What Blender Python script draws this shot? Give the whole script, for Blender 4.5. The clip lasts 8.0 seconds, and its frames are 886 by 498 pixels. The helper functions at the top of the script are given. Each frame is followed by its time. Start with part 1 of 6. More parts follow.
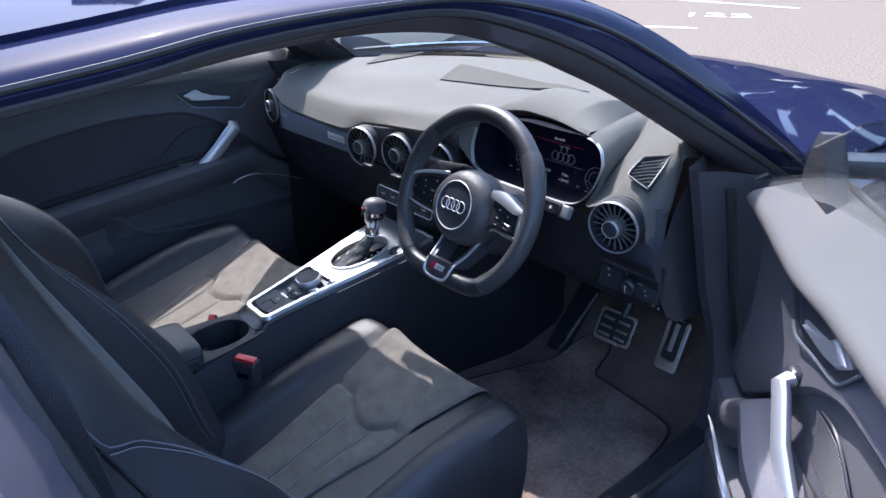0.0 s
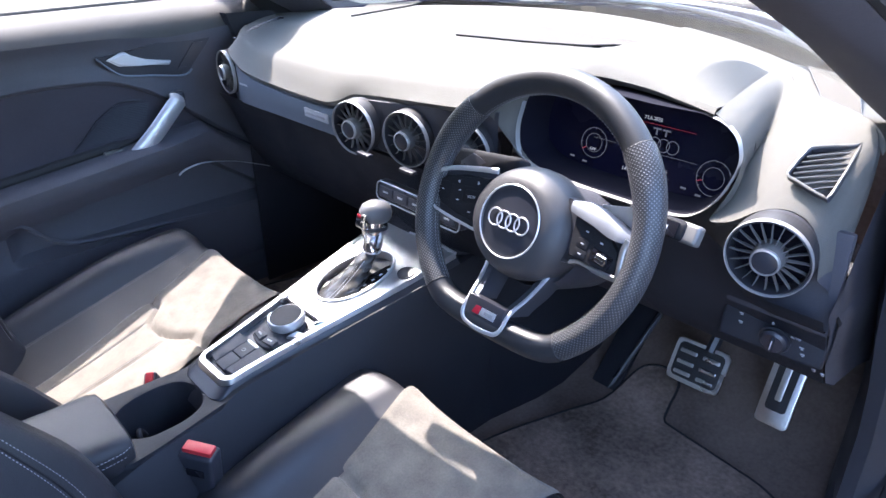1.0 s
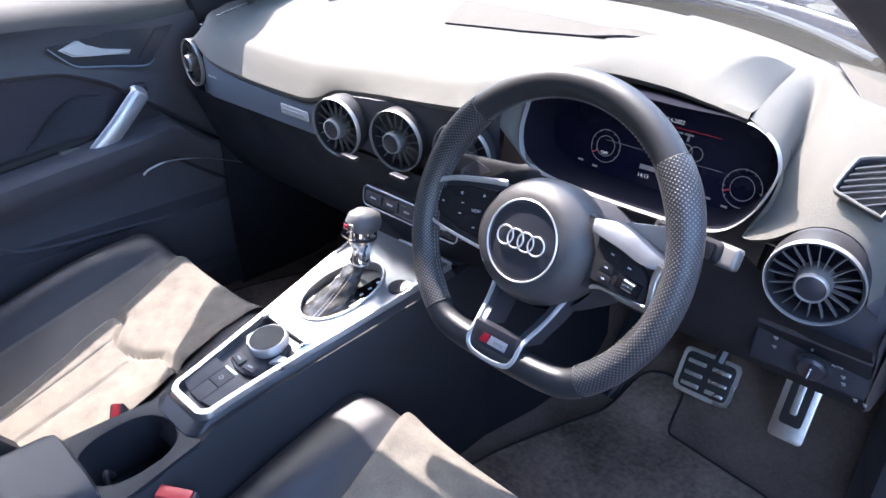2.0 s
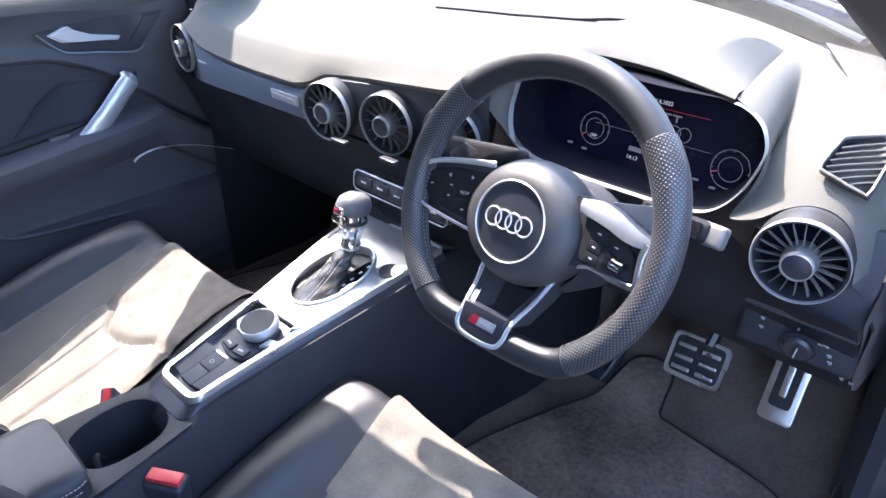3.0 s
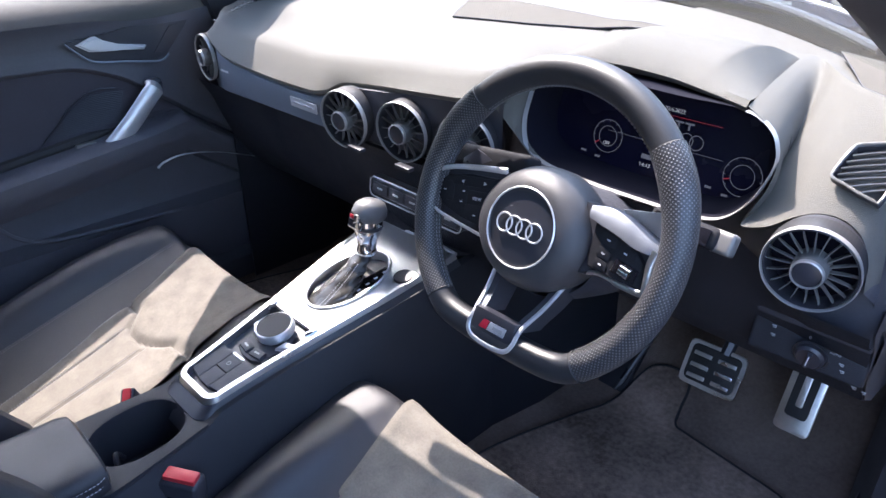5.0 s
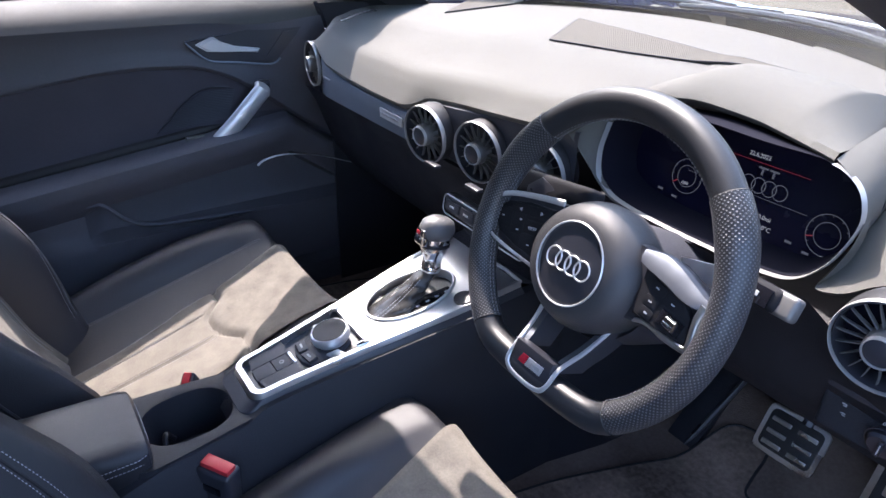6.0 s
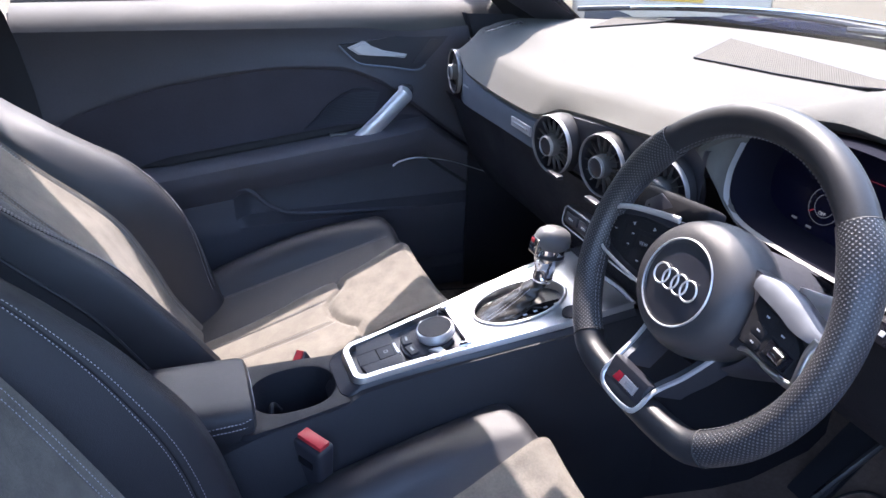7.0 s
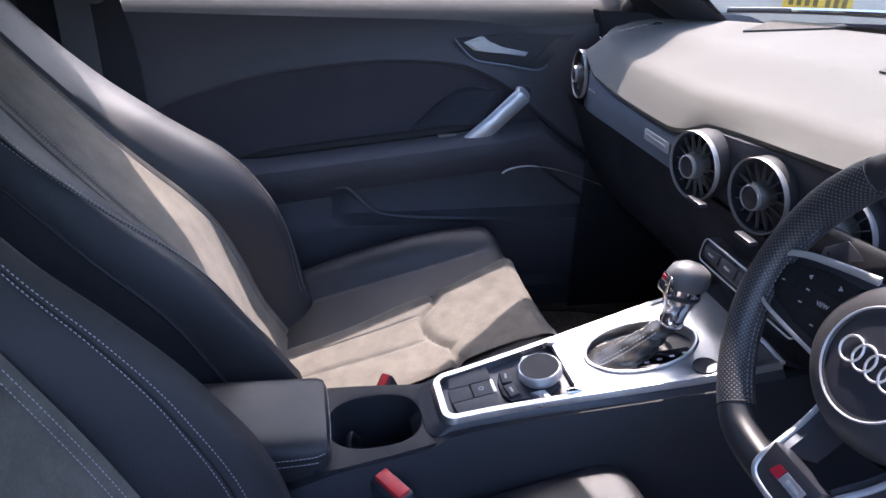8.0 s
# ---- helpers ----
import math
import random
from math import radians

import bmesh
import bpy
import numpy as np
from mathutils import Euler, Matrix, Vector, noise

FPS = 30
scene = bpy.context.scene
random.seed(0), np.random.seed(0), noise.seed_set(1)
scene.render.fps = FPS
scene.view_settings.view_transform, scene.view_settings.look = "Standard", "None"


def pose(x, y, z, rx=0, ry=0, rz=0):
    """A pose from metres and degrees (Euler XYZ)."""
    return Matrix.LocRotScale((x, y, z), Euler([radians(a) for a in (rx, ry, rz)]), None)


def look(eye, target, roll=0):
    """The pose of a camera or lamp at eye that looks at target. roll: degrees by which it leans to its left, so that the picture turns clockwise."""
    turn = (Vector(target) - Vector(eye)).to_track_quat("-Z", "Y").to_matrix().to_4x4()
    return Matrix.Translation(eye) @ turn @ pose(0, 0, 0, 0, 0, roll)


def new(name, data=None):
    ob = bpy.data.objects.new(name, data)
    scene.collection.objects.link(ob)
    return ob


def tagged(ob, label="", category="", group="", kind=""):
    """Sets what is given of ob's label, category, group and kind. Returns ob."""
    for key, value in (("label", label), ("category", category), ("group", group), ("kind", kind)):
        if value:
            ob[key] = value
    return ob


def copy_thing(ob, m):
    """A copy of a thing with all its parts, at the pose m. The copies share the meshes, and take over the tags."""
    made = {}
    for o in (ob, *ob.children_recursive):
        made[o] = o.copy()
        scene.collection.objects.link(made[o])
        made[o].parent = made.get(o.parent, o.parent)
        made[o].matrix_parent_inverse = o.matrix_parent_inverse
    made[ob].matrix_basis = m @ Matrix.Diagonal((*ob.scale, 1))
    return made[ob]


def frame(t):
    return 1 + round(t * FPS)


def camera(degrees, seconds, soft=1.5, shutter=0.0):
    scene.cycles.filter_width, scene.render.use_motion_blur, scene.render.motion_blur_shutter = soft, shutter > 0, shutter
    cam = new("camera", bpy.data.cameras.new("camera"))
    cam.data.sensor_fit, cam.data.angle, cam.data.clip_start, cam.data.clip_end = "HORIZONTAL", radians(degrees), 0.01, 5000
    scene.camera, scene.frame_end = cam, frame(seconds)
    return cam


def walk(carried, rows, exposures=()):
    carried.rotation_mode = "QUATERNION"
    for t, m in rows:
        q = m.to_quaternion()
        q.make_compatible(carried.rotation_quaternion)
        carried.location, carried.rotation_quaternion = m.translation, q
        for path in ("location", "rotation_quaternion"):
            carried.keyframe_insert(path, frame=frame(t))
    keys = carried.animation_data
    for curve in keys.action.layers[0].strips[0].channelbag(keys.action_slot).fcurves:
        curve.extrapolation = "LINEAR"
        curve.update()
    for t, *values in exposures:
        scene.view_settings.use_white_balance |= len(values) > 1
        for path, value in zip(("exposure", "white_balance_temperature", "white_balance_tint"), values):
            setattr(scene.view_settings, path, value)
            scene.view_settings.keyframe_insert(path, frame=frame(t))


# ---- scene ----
cam = camera(64.3, 8.0)
PATH = [
    (0, (1.265, -0.91, 1.264), (-0.137, 0.257, 0.443), -0.6),
    (0.5, (1.053, -0.834, 1.214), (-0.311, 0.347, 0.352), -0.6),
    (1, (0.858, -0.705, 1.164), (-0.448, 0.509, 0.258), -0.4),
    (1.5, (0.752, -0.663, 1.167), (-0.503, 0.581, 0.231), -0.1),
    (3, (0.764, -0.657, 1.155), (-0.446, 0.598, 0.174), 0.1),
    (3.5, (0.771, -0.664, 1.157), (-0.449, 0.584, 0.18), -0.4),
    (4, (0.777, -0.663, 1.159), (-0.451, 0.582, 0.189), -0.7),
    (5.5, (0.786, -0.641, 1.156), (-0.554, 0.51, 0.218), 0.2),
    (6, (0.813, -0.584, 1.158), (-0.669, 0.392, 0.236), 1.0),
    (6.5, (0.826, -0.574, 1.152), (-0.762, 0.24, 0.248), 1.5),
    (7, (0.842, -0.556, 1.141), (-0.837, 0.081, 0.261), 1.5),
    (7.5, (0.799, -0.552, 1.14), (-0.943, -0.075, 0.281), 1.4),
    (8, (0.712, -0.536, 1.112), (-1.038, -0.157, 0.221), 2.5),
]
walk(cam, [(t, look(eye, target, roll)) for t, eye, target, roll in PATH],
     [(0.0, 2.66, 5650, 15), (0.5, 3.62, 5950, 17), (1.0, 3.86, 6050, 17), (1.5, 3.64, 6100, 17), (3.0, 4.00, 6150, 17), (3.5, 3.86, 6150, 17), (4.0, 3.68, 6150, 17), (5.5, 3.34, 6150, 17), (6.0, 3.22, 6200, 18), (7.0, 3.40, 6200, 19), (7.5, 3.26, 6150, 21), (8.0, 3.02, 6200, 22)])

# ---- light ----
SUN_TO = Vector((-0.655, 0.20, 1.0)).normalized()
world = bpy.data.worlds.new("sky")
scene.world = world
world.use_nodes = True
wn = world.node_tree
sky = wn.nodes.new("ShaderNodeTexSky")
sky.sky_type, sky.sun_disc = "NISHITA", False
sky.sun_elevation = math.asin(SUN_TO.z)
sky.sun_rotation = math.atan2(SUN_TO.x, SUN_TO.y)
sky.air_density, sky.dust_density, sky.ozone_density = 1.0, 2.4, 1.0
wn.links.new(sky.outputs[0], wn.nodes["Background"].inputs[0])
wn.nodes["Background"].inputs[1].default_value = 0.15

sun = new("sun", bpy.data.lights.new("sun", "SUN"))
sun.data.energy, sun.data.angle, sun.data.color = 1.55, radians(0.53), (1.0, 0.91, 0.80)
sun.matrix_world = look(SUN_TO * 30, (0, 0, 0))


# ---- materials ----
def mat(name, base, rough=0.5, metal=0.0, grain=0.0, grain_scale=400.0, blotch=0.12, blotch_scale=9.0, coat=0.0,
        cells=False, spec=0.5, sheen=0.0, aniso=0.0, rough_var=0.08, soft_bump=0.0):
    """A surface with colour variation at two scales, uneven gloss and fine relief."""
    m = bpy.data.materials.new(name)
    m.use_nodes = True
    nt = m.node_tree
    N, L = nt.nodes, nt.links
    b = N["Principled BSDF"]
    b.inputs["Metallic"].default_value = metal
    b.inputs["Coat Weight"].default_value = coat
    b.inputs["Coat Roughness"].default_value = 0.03
    b.inputs["Specular IOR Level"].default_value = spec
    b.inputs["Sheen Weight"].default_value = sheen
    b.inputs["Sheen Roughness"].default_value = 0.4
    b.inputs["Anisotropic"].default_value = aniso
    tc = N.new("ShaderNodeTexCoord")
    big = N.new("ShaderNodeTexNoise")
    big.inputs["Scale"].default_value, big.inputs["Detail"].default_value = blotch_scale, 5.0
    L.new(tc.outputs["Object"], big.inputs["Vector"])
    fine = N.new("ShaderNodeTexNoise")
    fine.inputs["Scale"].default_value, fine.inputs["Detail"].default_value = grain_scale * 0.35, 2.0
    L.new(tc.outputs["Object"], fine.inputs["Vector"])
    add = N.new("ShaderNodeMath")
    add.operation = "MULTIPLY_ADD"
    add.inputs[1].default_value = 0.45
    L.new(fine.outputs["Fac"], add.inputs[0])
    L.new(big.outputs["Fac"], add.inputs[2])
    ramp = N.new("ShaderNodeMapRange")
    ramp.inputs["From Min"].default_value, ramp.inputs["From Max"].default_value = 0.45, 1.0
    ramp.inputs["To Min"].default_value, ramp.inputs["To Max"].default_value = 1.0 - blotch, 1.0 + blotch
    L.new(add.outputs[0], ramp.inputs["Value"])
    mul = N.new("ShaderNodeVectorMath")
    mul.operation = "SCALE"
    mul.inputs[0].default_value = base
    L.new(ramp.outputs[0], mul.inputs["Scale"])
    L.new(mul.outputs[0], b.inputs["Base Color"])
    rr = N.new("ShaderNodeMapRange")
    rr.inputs["From Min"].default_value, rr.inputs["From Max"].default_value = 0.3, 0.7
    rr.inputs["To Min"].default_value, rr.inputs["To Max"].default_value = max(0.02, rough - rough_var), min(1, rough + rough_var)
    L.new(big.outputs["Fac"], rr.inputs["Value"])
    L.new(rr.outputs[0], b.inputs["Roughness"])
    if grain:
        if cells:
            tex = N.new("ShaderNodeTexVoronoi")
            tex.inputs["Scale"].default_value = grain_scale
            out = tex.outputs["Distance"]
        else:
            tex = N.new("ShaderNodeTexNoise")
            tex.inputs["Scale"].default_value, tex.inputs["Detail"].default_value = grain_scale, 3.0
            out = tex.outputs["Fac"]
        L.new(tc.outputs["Object"], tex.inputs["Vector"])
        bump = N.new("ShaderNodeBump")
        bump.inputs["Strength"].default_value, bump.inputs["Distance"].default_value = grain, 0.001
        L.new(out, bump.inputs["Height"])
        last = bump
        if soft_bump:
            wav = N.new("ShaderNodeTexNoise")
            wav.inputs["Scale"].default_value, wav.inputs["Detail"].default_value = 22.0, 2.0
            L.new(tc.outputs["Object"], wav.inputs["Vector"])
            b2 = N.new("ShaderNodeBump")
            b2.inputs["Strength"].default_value, b2.inputs["Distance"].default_value = soft_bump, 0.006
            L.new(wav.outputs["Fac"], b2.inputs["Height"])
            L.new(bump.outputs[0], b2.inputs["Normal"])
            last = b2
        L.new(last.outputs[0], b.inputs["Normal"])
    return m


def dotted(m, scale, radius, dark, depth=0.4, mapped="UV"):
    """Adds a regular field of small holes to a material."""
    nt = m.node_tree
    N, L = nt.nodes, nt.links
    b = N["Principled BSDF"]
    tc = N.new("ShaderNodeTexCoord")
    mp = N.new("ShaderNodeMapping")
    mp.inputs["Rotation"].default_value = (0, 0, radians(45))
    L.new(tc.outputs[mapped], mp.inputs["Vector"])
    v = N.new("ShaderNodeTexVoronoi")
    v.voronoi_dimensions = "2D"
    v.inputs["Scale"].default_value, v.inputs["Randomness"].default_value = scale, 0.0
    L.new(mp.outputs[0], v.inputs["Vector"])
    r = N.new("ShaderNodeMapRange")
    r.inputs["From Min"].default_value, r.inputs["From Max"].default_value = radius * 0.7, radius
    L.new(v.outputs["Distance"], r.inputs["Value"])
    old = b.inputs["Base Color"].links[0].from_socket
    mix = N.new("ShaderNodeMix")
    mix.data_type = "RGBA"
    mix.inputs["A"].default_value = (*dark, 1)
    L.new(r.outputs[0], mix.inputs["Factor"])
    L.new(old, mix.inputs["B"])
    L.new(mix.outputs["Result"], b.inputs["Base Color"])
    bump = N.new("ShaderNodeBump")
    bump.inputs["Strength"].default_value, bump.inputs["Distance"].default_value = depth, 0.0015
    L.new(r.outputs[0], bump.inputs["Height"])
    if b.inputs["Normal"].links:
        L.new(b.inputs["Normal"].links[0].from_socket, bump.inputs["Normal"])
    L.new(bump.outputs[0], b.inputs["Normal"])
    return m


def glow(name, colour, strength):
    m = bpy.data.materials.new(name)
    m.use_nodes = True
    b = m.node_tree.nodes["Principled BSDF"]
    b.inputs["Base Color"].default_value = (0.01, 0.01, 0.01, 1)
    b.inputs["Emission Color"].default_value = (*colour, 1)
    b.inputs["Emission Strength"].default_value = strength
    return m


def pane(name, tint, gloss=1.0):
    m = bpy.data.materials.new(name)
    m.use_nodes = True
    nt = m.node_tree
    nt.nodes.remove(nt.nodes["Principled BSDF"])
    tr, gl, mx, fr, pw = [nt.nodes.new(k) for k in ("ShaderNodeBsdfTransparent", "ShaderNodeBsdfGlossy", "ShaderNodeMixShader", "ShaderNodeLayerWeight", "ShaderNodeMath")]
    tr.inputs[0].default_value = (*tint, 1)
    gl.inputs["Roughness"].default_value = 0.02
    fr.inputs["Blend"].default_value = 0.5
    pw.operation = "POWER"
    pw.inputs[1].default_value = 4.5
    nt.links.new(fr.outputs["Facing"], pw.inputs[0])
    sc = nt.nodes.new("ShaderNodeMath")
    sc.operation = "MULTIPLY_ADD"
    sc.inputs[1].default_value, sc.inputs[2].default_value = 0.6 * gloss, 0.02 * gloss
    nt.links.new(pw.outputs[0], sc.inputs[0])
    nt.links.new(sc.outputs[0], mx.inputs[0])
    nt.links.new(tr.outputs[0], mx.inputs[1])
    nt.links.new(gl.outputs[0], mx.inputs[2])
    nt.links.new(mx.outputs[0], nt.nodes["Material Output"].inputs[0])
    return m


LEATHER = mat("black_leather", (0.025, 0.025, 0.030), 0.43, spec=0.6, grain=0.35, grain_scale=900, cells=True, soft_bump=0.12)
LEATHER_GAITER = mat("gaiter_leather", (0.040, 0.039, 0.038), 0.27, coat=0.2, grain=0.25, grain_scale=900, cells=True, soft_bump=0.3)
LEATHER_RIM = mat("rim_leather", (0.026, 0.027, 0.031), 0.46, grain=0.1, grain_scale=1000, cells=True)
LEATHER_PERF = dotted(mat("perforated_leather", (0.028, 0.029, 0.033), 0.38, grain=0.2, grain_scale=1000, cells=True), 310, 0.28, (0.125, 0.125, 0.13), 0.5)
SUEDE = mat("suede", (0.156, 0.142, 0.123), 0.95, grain=0.6, grain_scale=900, blotch=0.26, blotch_scale=30, sheen=0.15, spec=0.15, soft_bump=0.2)
SOFT = mat("dash_soft_plastic", (0.104, 0.100, 0.090), 0.72, grain=0.55, grain_scale=1150, blotch=0.10, cells=True, spec=0.25)
DARK = mat("dark_plastic", (0.046, 0.047, 0.058), 0.55, grain=0.45, grain_scale=800, cells=True)
SATIN = mat("satin_black_plastic", (0.032, 0.033, 0.042), 0.35, grain=0.15, grain_scale=900)
PANEL = mat("door_plastic", (0.075, 0.074, 0.089), 0.6, grain=0.45, grain_scale=700, cells=True)
PANEL_TOP = mat("door_top_plastic", (0.075, 0.073, 0.070), 0.7, grain=0.25, grain_scale=1200, cells=True, spec=0.25)
INSERT = mat("door_fabric", (0.062, 0.058, 0.070), 0.95, grain=0.5, grain_scale=900, sheen=0.15, spec=0.15)
GLOSS = mat("gloss_black", (0.010, 0.010, 0.014), 0.08, coat=0.6, blotch=0.05)
ALU = mat("brushed_aluminium", (0.60, 0.61, 0.63), 0.34, 1.0, grain=0.08, grain_scale=500, blotch=0.06, aniso=0.4)
SILVER = mat("satin_silver", (0.66, 0.67, 0.69), 0.40, 0.70, blotch=0.04, rough_var=0.04)
CHROME = mat("chrome", (0.85, 0.86, 0.88), 0.08, 1.0, blotch=0.03, rough_var=0.03)
RING = mat("bright_ring", (0.40, 0.395, 0.39), 0.38, 0.5, blotch=0.05)
BLADE = mat("vent_blade", (0.026, 0.026, 0.029), 0.5, 0.0, blotch=0.05, spec=0.3)
HUBMAT = mat("airbag_cover", (0.050, 0.049, 0.053), 0.46, grain=0.25, grain_scale=1500, cells=True)
COLLAR = mat("collar_metal", (0.17, 0.167, 0.163), 0.5, 0.4, blotch=0.06)
STRIPMAT = mat("inlay_strip", (0.16, 0.18, 0.215), 0.36, 0.35, blotch=0.06)
PEDALMAT = mat("pedal_steel", (0.62, 0.60, 0.58), 0.32, 1.0, grain=0.1, blotch=0.15)
RUBBER = mat("rubber", (0.018, 0.018, 0.020), 0.75, grain=0.3, grain_scale=500)
CARPET = mat("carpet", (0.165, 0.124, 0.104), 1.0, grain=1.0, grain_scale=420, blotch=0.35, blotch_scale=7, spec=0.1, sheen=0.2)
FELT = mat("floor_mat_pile", (0.235, 0.172, 0.138), 1.0, grain=1.0, grain_scale=350, blotch=0.65, blotch_scale=7, spec=0.1, sheen=0.25)
THREAD_DIM = mat("grey_thread", (0.20, 0.20, 0.21), 0.8, blotch=0.1)
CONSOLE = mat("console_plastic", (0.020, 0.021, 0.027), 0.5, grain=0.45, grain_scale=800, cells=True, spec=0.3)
THREAD = mat("pale_thread", (0.40, 0.39, 0.41), 0.8, blotch=0.1)
REDP = mat("red_plastic", (0.55, 0.035, 0.045), 0.35, blotch=0.06)
REDB = mat("red_badge", (0.50, 0.02, 0.04), 0.3, blotch=0.04)
WHITE = mat("white_print", (0.75, 0.75, 0.75), 0.6, blotch=0.05)
PRINT = mat("grey_print", (0.42, 0.43, 0.45), 0.6, blotch=0.05)
PAINT = mat("dark_blue_paint", (0.010, 0.012, 0.032), 0.5, 0.0, coat=0.32, blotch=0.04, spec=0.0, rough_var=0.02)
LINING = mat("roof_lining", (0.10, 0.10, 0.11), 0.95, grain=0.5, grain_scale=600)
PILLARMAT = mat("pillar_trim", (0.060, 0.058, 0.072), 0.7, grain=0.4, grain_scale=600)
WEB = mat("belt_webbing", (0.105, 0.105, 0.115), 0.6, grain=0.6, grain_scale=900)
MESHMAT = dotted(mat("speaker_mesh", (0.100, 0.092, 0.080), 0.9, 0.0, spec=0.1), 330, 0.26, (0.022, 0.021, 0.020), 0.1, "Object")
GLASS = pane("clear_glass", (0.83, 0.86, 0.84))
GLASS_DOOR = pane("tinted_door_glass", (0.92, 0.95, 0.94), 1.5)
SCREEN = mat("display_glass", (0.006, 0.006, 0.016), 0.25, blotch=0.05, spec=0.12)
SHROUD = mat("matt_black_shroud", (0.007, 0.007, 0.013), 0.85, blotch=0.05, spec=0.08)
G_WHITE = glow("display_white", (0.75, 0.80, 0.95), 0.040)
G_DIM = glow("display_dim", (0.55, 0.60, 0.80), 0.014)
G_RED = glow("display_red", (0.9, 0.05, 0.12), 0.018)
ASPHALT = mat("worn_tarmac", (0.128, 0.108, 0.084), 0.95, grain=1.0, grain_scale=90, blotch=0.55, blotch_scale=38, spec=0.1)
LINE = mat("road_paint", (0.72, 0.71, 0.68), 0.7, grain=0.6, grain_scale=80, blotch=0.2, blotch_scale=8)
LINE_Y = mat("yellow_road_paint", (0.66, 0.58, 0.30), 0.7, grain=0.6, grain_scale=80, blotch=0.2, blotch_scale=8)
CARWHITE = mat("white_car_paint", (0.56, 0.50, 0.43), 0.4, coat=0.3, blotch=0.06, spec=0.2)
PLATE = mat("yellow_plate", (0.72, 0.47, 0.06), 0.4, blotch=0.05)
FOLIAGE = mat("far_foliage", (0.055, 0.075, 0.022), 0.8, grain=1.0, grain_scale=6, blotch=0.5, blotch_scale=0.6, spec=0.2)
STALK = mat("stalk_plastic", (0.018, 0.018, 0.021), 0.75, grain=0.3, grain_scale=900, spec=0.12)
# body paint of the rear side panels, with the light on it put into the base
PAINT_LIT = mat("lit_body_paint", (0.050, 0.050, 0.066), 0.4, coat=0.3, blotch=0.10, blotch_scale=6)
SPOKE = mat("spoke_metal", (0.125, 0.137, 0.165), 0.46, 0.8, blotch=0.08, rough_var=0.05)
PLATE_BAR = mat("plate_print", (0.16, 0.11, 0.03), 0.5, blotch=0.1)
TYRE = mat("tyre", (0.02, 0.02, 0.022), 0.8, grain=0.4)


# ---- builders ----
def thing(name, at, label, category, group="", kind=""):
    ob = new(name)
    ob.location = at
    ob.empty_display_size = 0.05
    return tagged(ob, label, category, group, kind)


def part(name, data, material, parent=None, label="", smooth=True):
    """Links a mesh, or a bmesh, given in world coordinates, as one object under its parent."""
    if isinstance(data, bmesh.types.BMesh):
        me = bpy.data.meshes.new(name)
        bmesh.ops.recalc_face_normals(data, faces=data.faces)
        data.to_mesh(me)
        data.free()
    else:
        me = data
    if material is not None and not me.materials:
        me.materials.append(material)
    if smooth:
        for p in me.polygons:
            p.use_smooth = True
        me.set_sharp_from_angle(angle=radians(38))
    ob = new(name, me)
    if parent is not None:
        ob.parent = parent
        if parent.type == "EMPTY":
            ob.matrix_parent_inverse = parent.matrix_basis.inverted()
    if label:
        ob["label"] = label
    return ob


def spline(pts, n, closed=False):
    """Catmull-Rom points through pts, n for each span."""
    P = [Vector(p) for p in pts]
    out, k = [], len(P)
    spans = k if closed else k - 1
    for i in range(spans):
        if closed:
            a, b, c, d = P[(i - 1) % k], P[i], P[(i + 1) % k], P[(i + 2) % k]
        else:
            a, b, c, d = P[max(i - 1, 0)], P[i], P[i + 1], P[min(i + 2, k - 1)]
        for j in range(n):
            t = j / n
            out.append(0.5 * ((2 * b) + (c - a) * t + (2 * a - 5 * b + 4 * c - d) * t * t + (3 * b - a - 3 * c + d) * t ** 3))
    if not closed:
        out.append(P[-1])
    return out


def table(rows, x):
    """Smooth interpolation in rows of (x, value)."""
    xs = [r[0] for r in rows]
    if x <= xs[0]:
        return rows[0][1]
    if x >= xs[-1]:
        return rows[-1][1]
    i = max(j for j in range(len(xs)) if xs[j] <= x)
    i = min(i, len(xs) - 2)
    ys = [r[1] for r in rows]

    def slope(k):
        a = (ys[k + 1] - ys[k]) / (xs[k + 1] - xs[k]) if k < len(xs) - 1 else None
        b = (ys[k] - ys[k - 1]) / (xs[k] - xs[k - 1]) if k else None
        if a is None or b is None:
            return a if b is None else b
        return 0.0 if a * b <= 0 else 2 * a * b / (a + b)
    h = xs[i + 1] - xs[i]
    t = (x - xs[i]) / h
    return (1 + 2 * t) * (1 - t) ** 2 * ys[i] + t * (1 - t) ** 2 * h * slope(i) + t * t * (3 - 2 * t) * ys[i + 1] + t * t * (t - 1) * h * slope(i + 1)


def grid(rows, loop_u=False, loop_v=False, thick=0.0, uv=False):
    """A sheet through rows of points; thick gives it a back at that depth against its normals."""
    nv, nu = len(rows), len(rows[0])
    verts = [tuple(p) for r in rows for p in r]
    faces = []
    for j in range(nv if loop_v else nv - 1):
        for i in range(nu if loop_u else nu - 1):
            a, b = j * nu + i, j * nu + (i + 1) % nu
            c, d = ((j + 1) % nv) * nu + (i + 1) % nu, ((j + 1) % nv) * nu + i
            faces.append((a, b, c, d))
    bm = bmesh.new()
    V = [bm.verts.new(v) for v in verts]
    for f in faces:
        q = []
        for i in f:
            if V[i] not in q:
                q.append(V[i])
        if len(q) > 2:
            bm.faces.new(q)
    if thick:
        bm.normal_update()
        bmesh.ops.solidify(bm, geom=list(bm.faces), thickness=thick)
    return bm


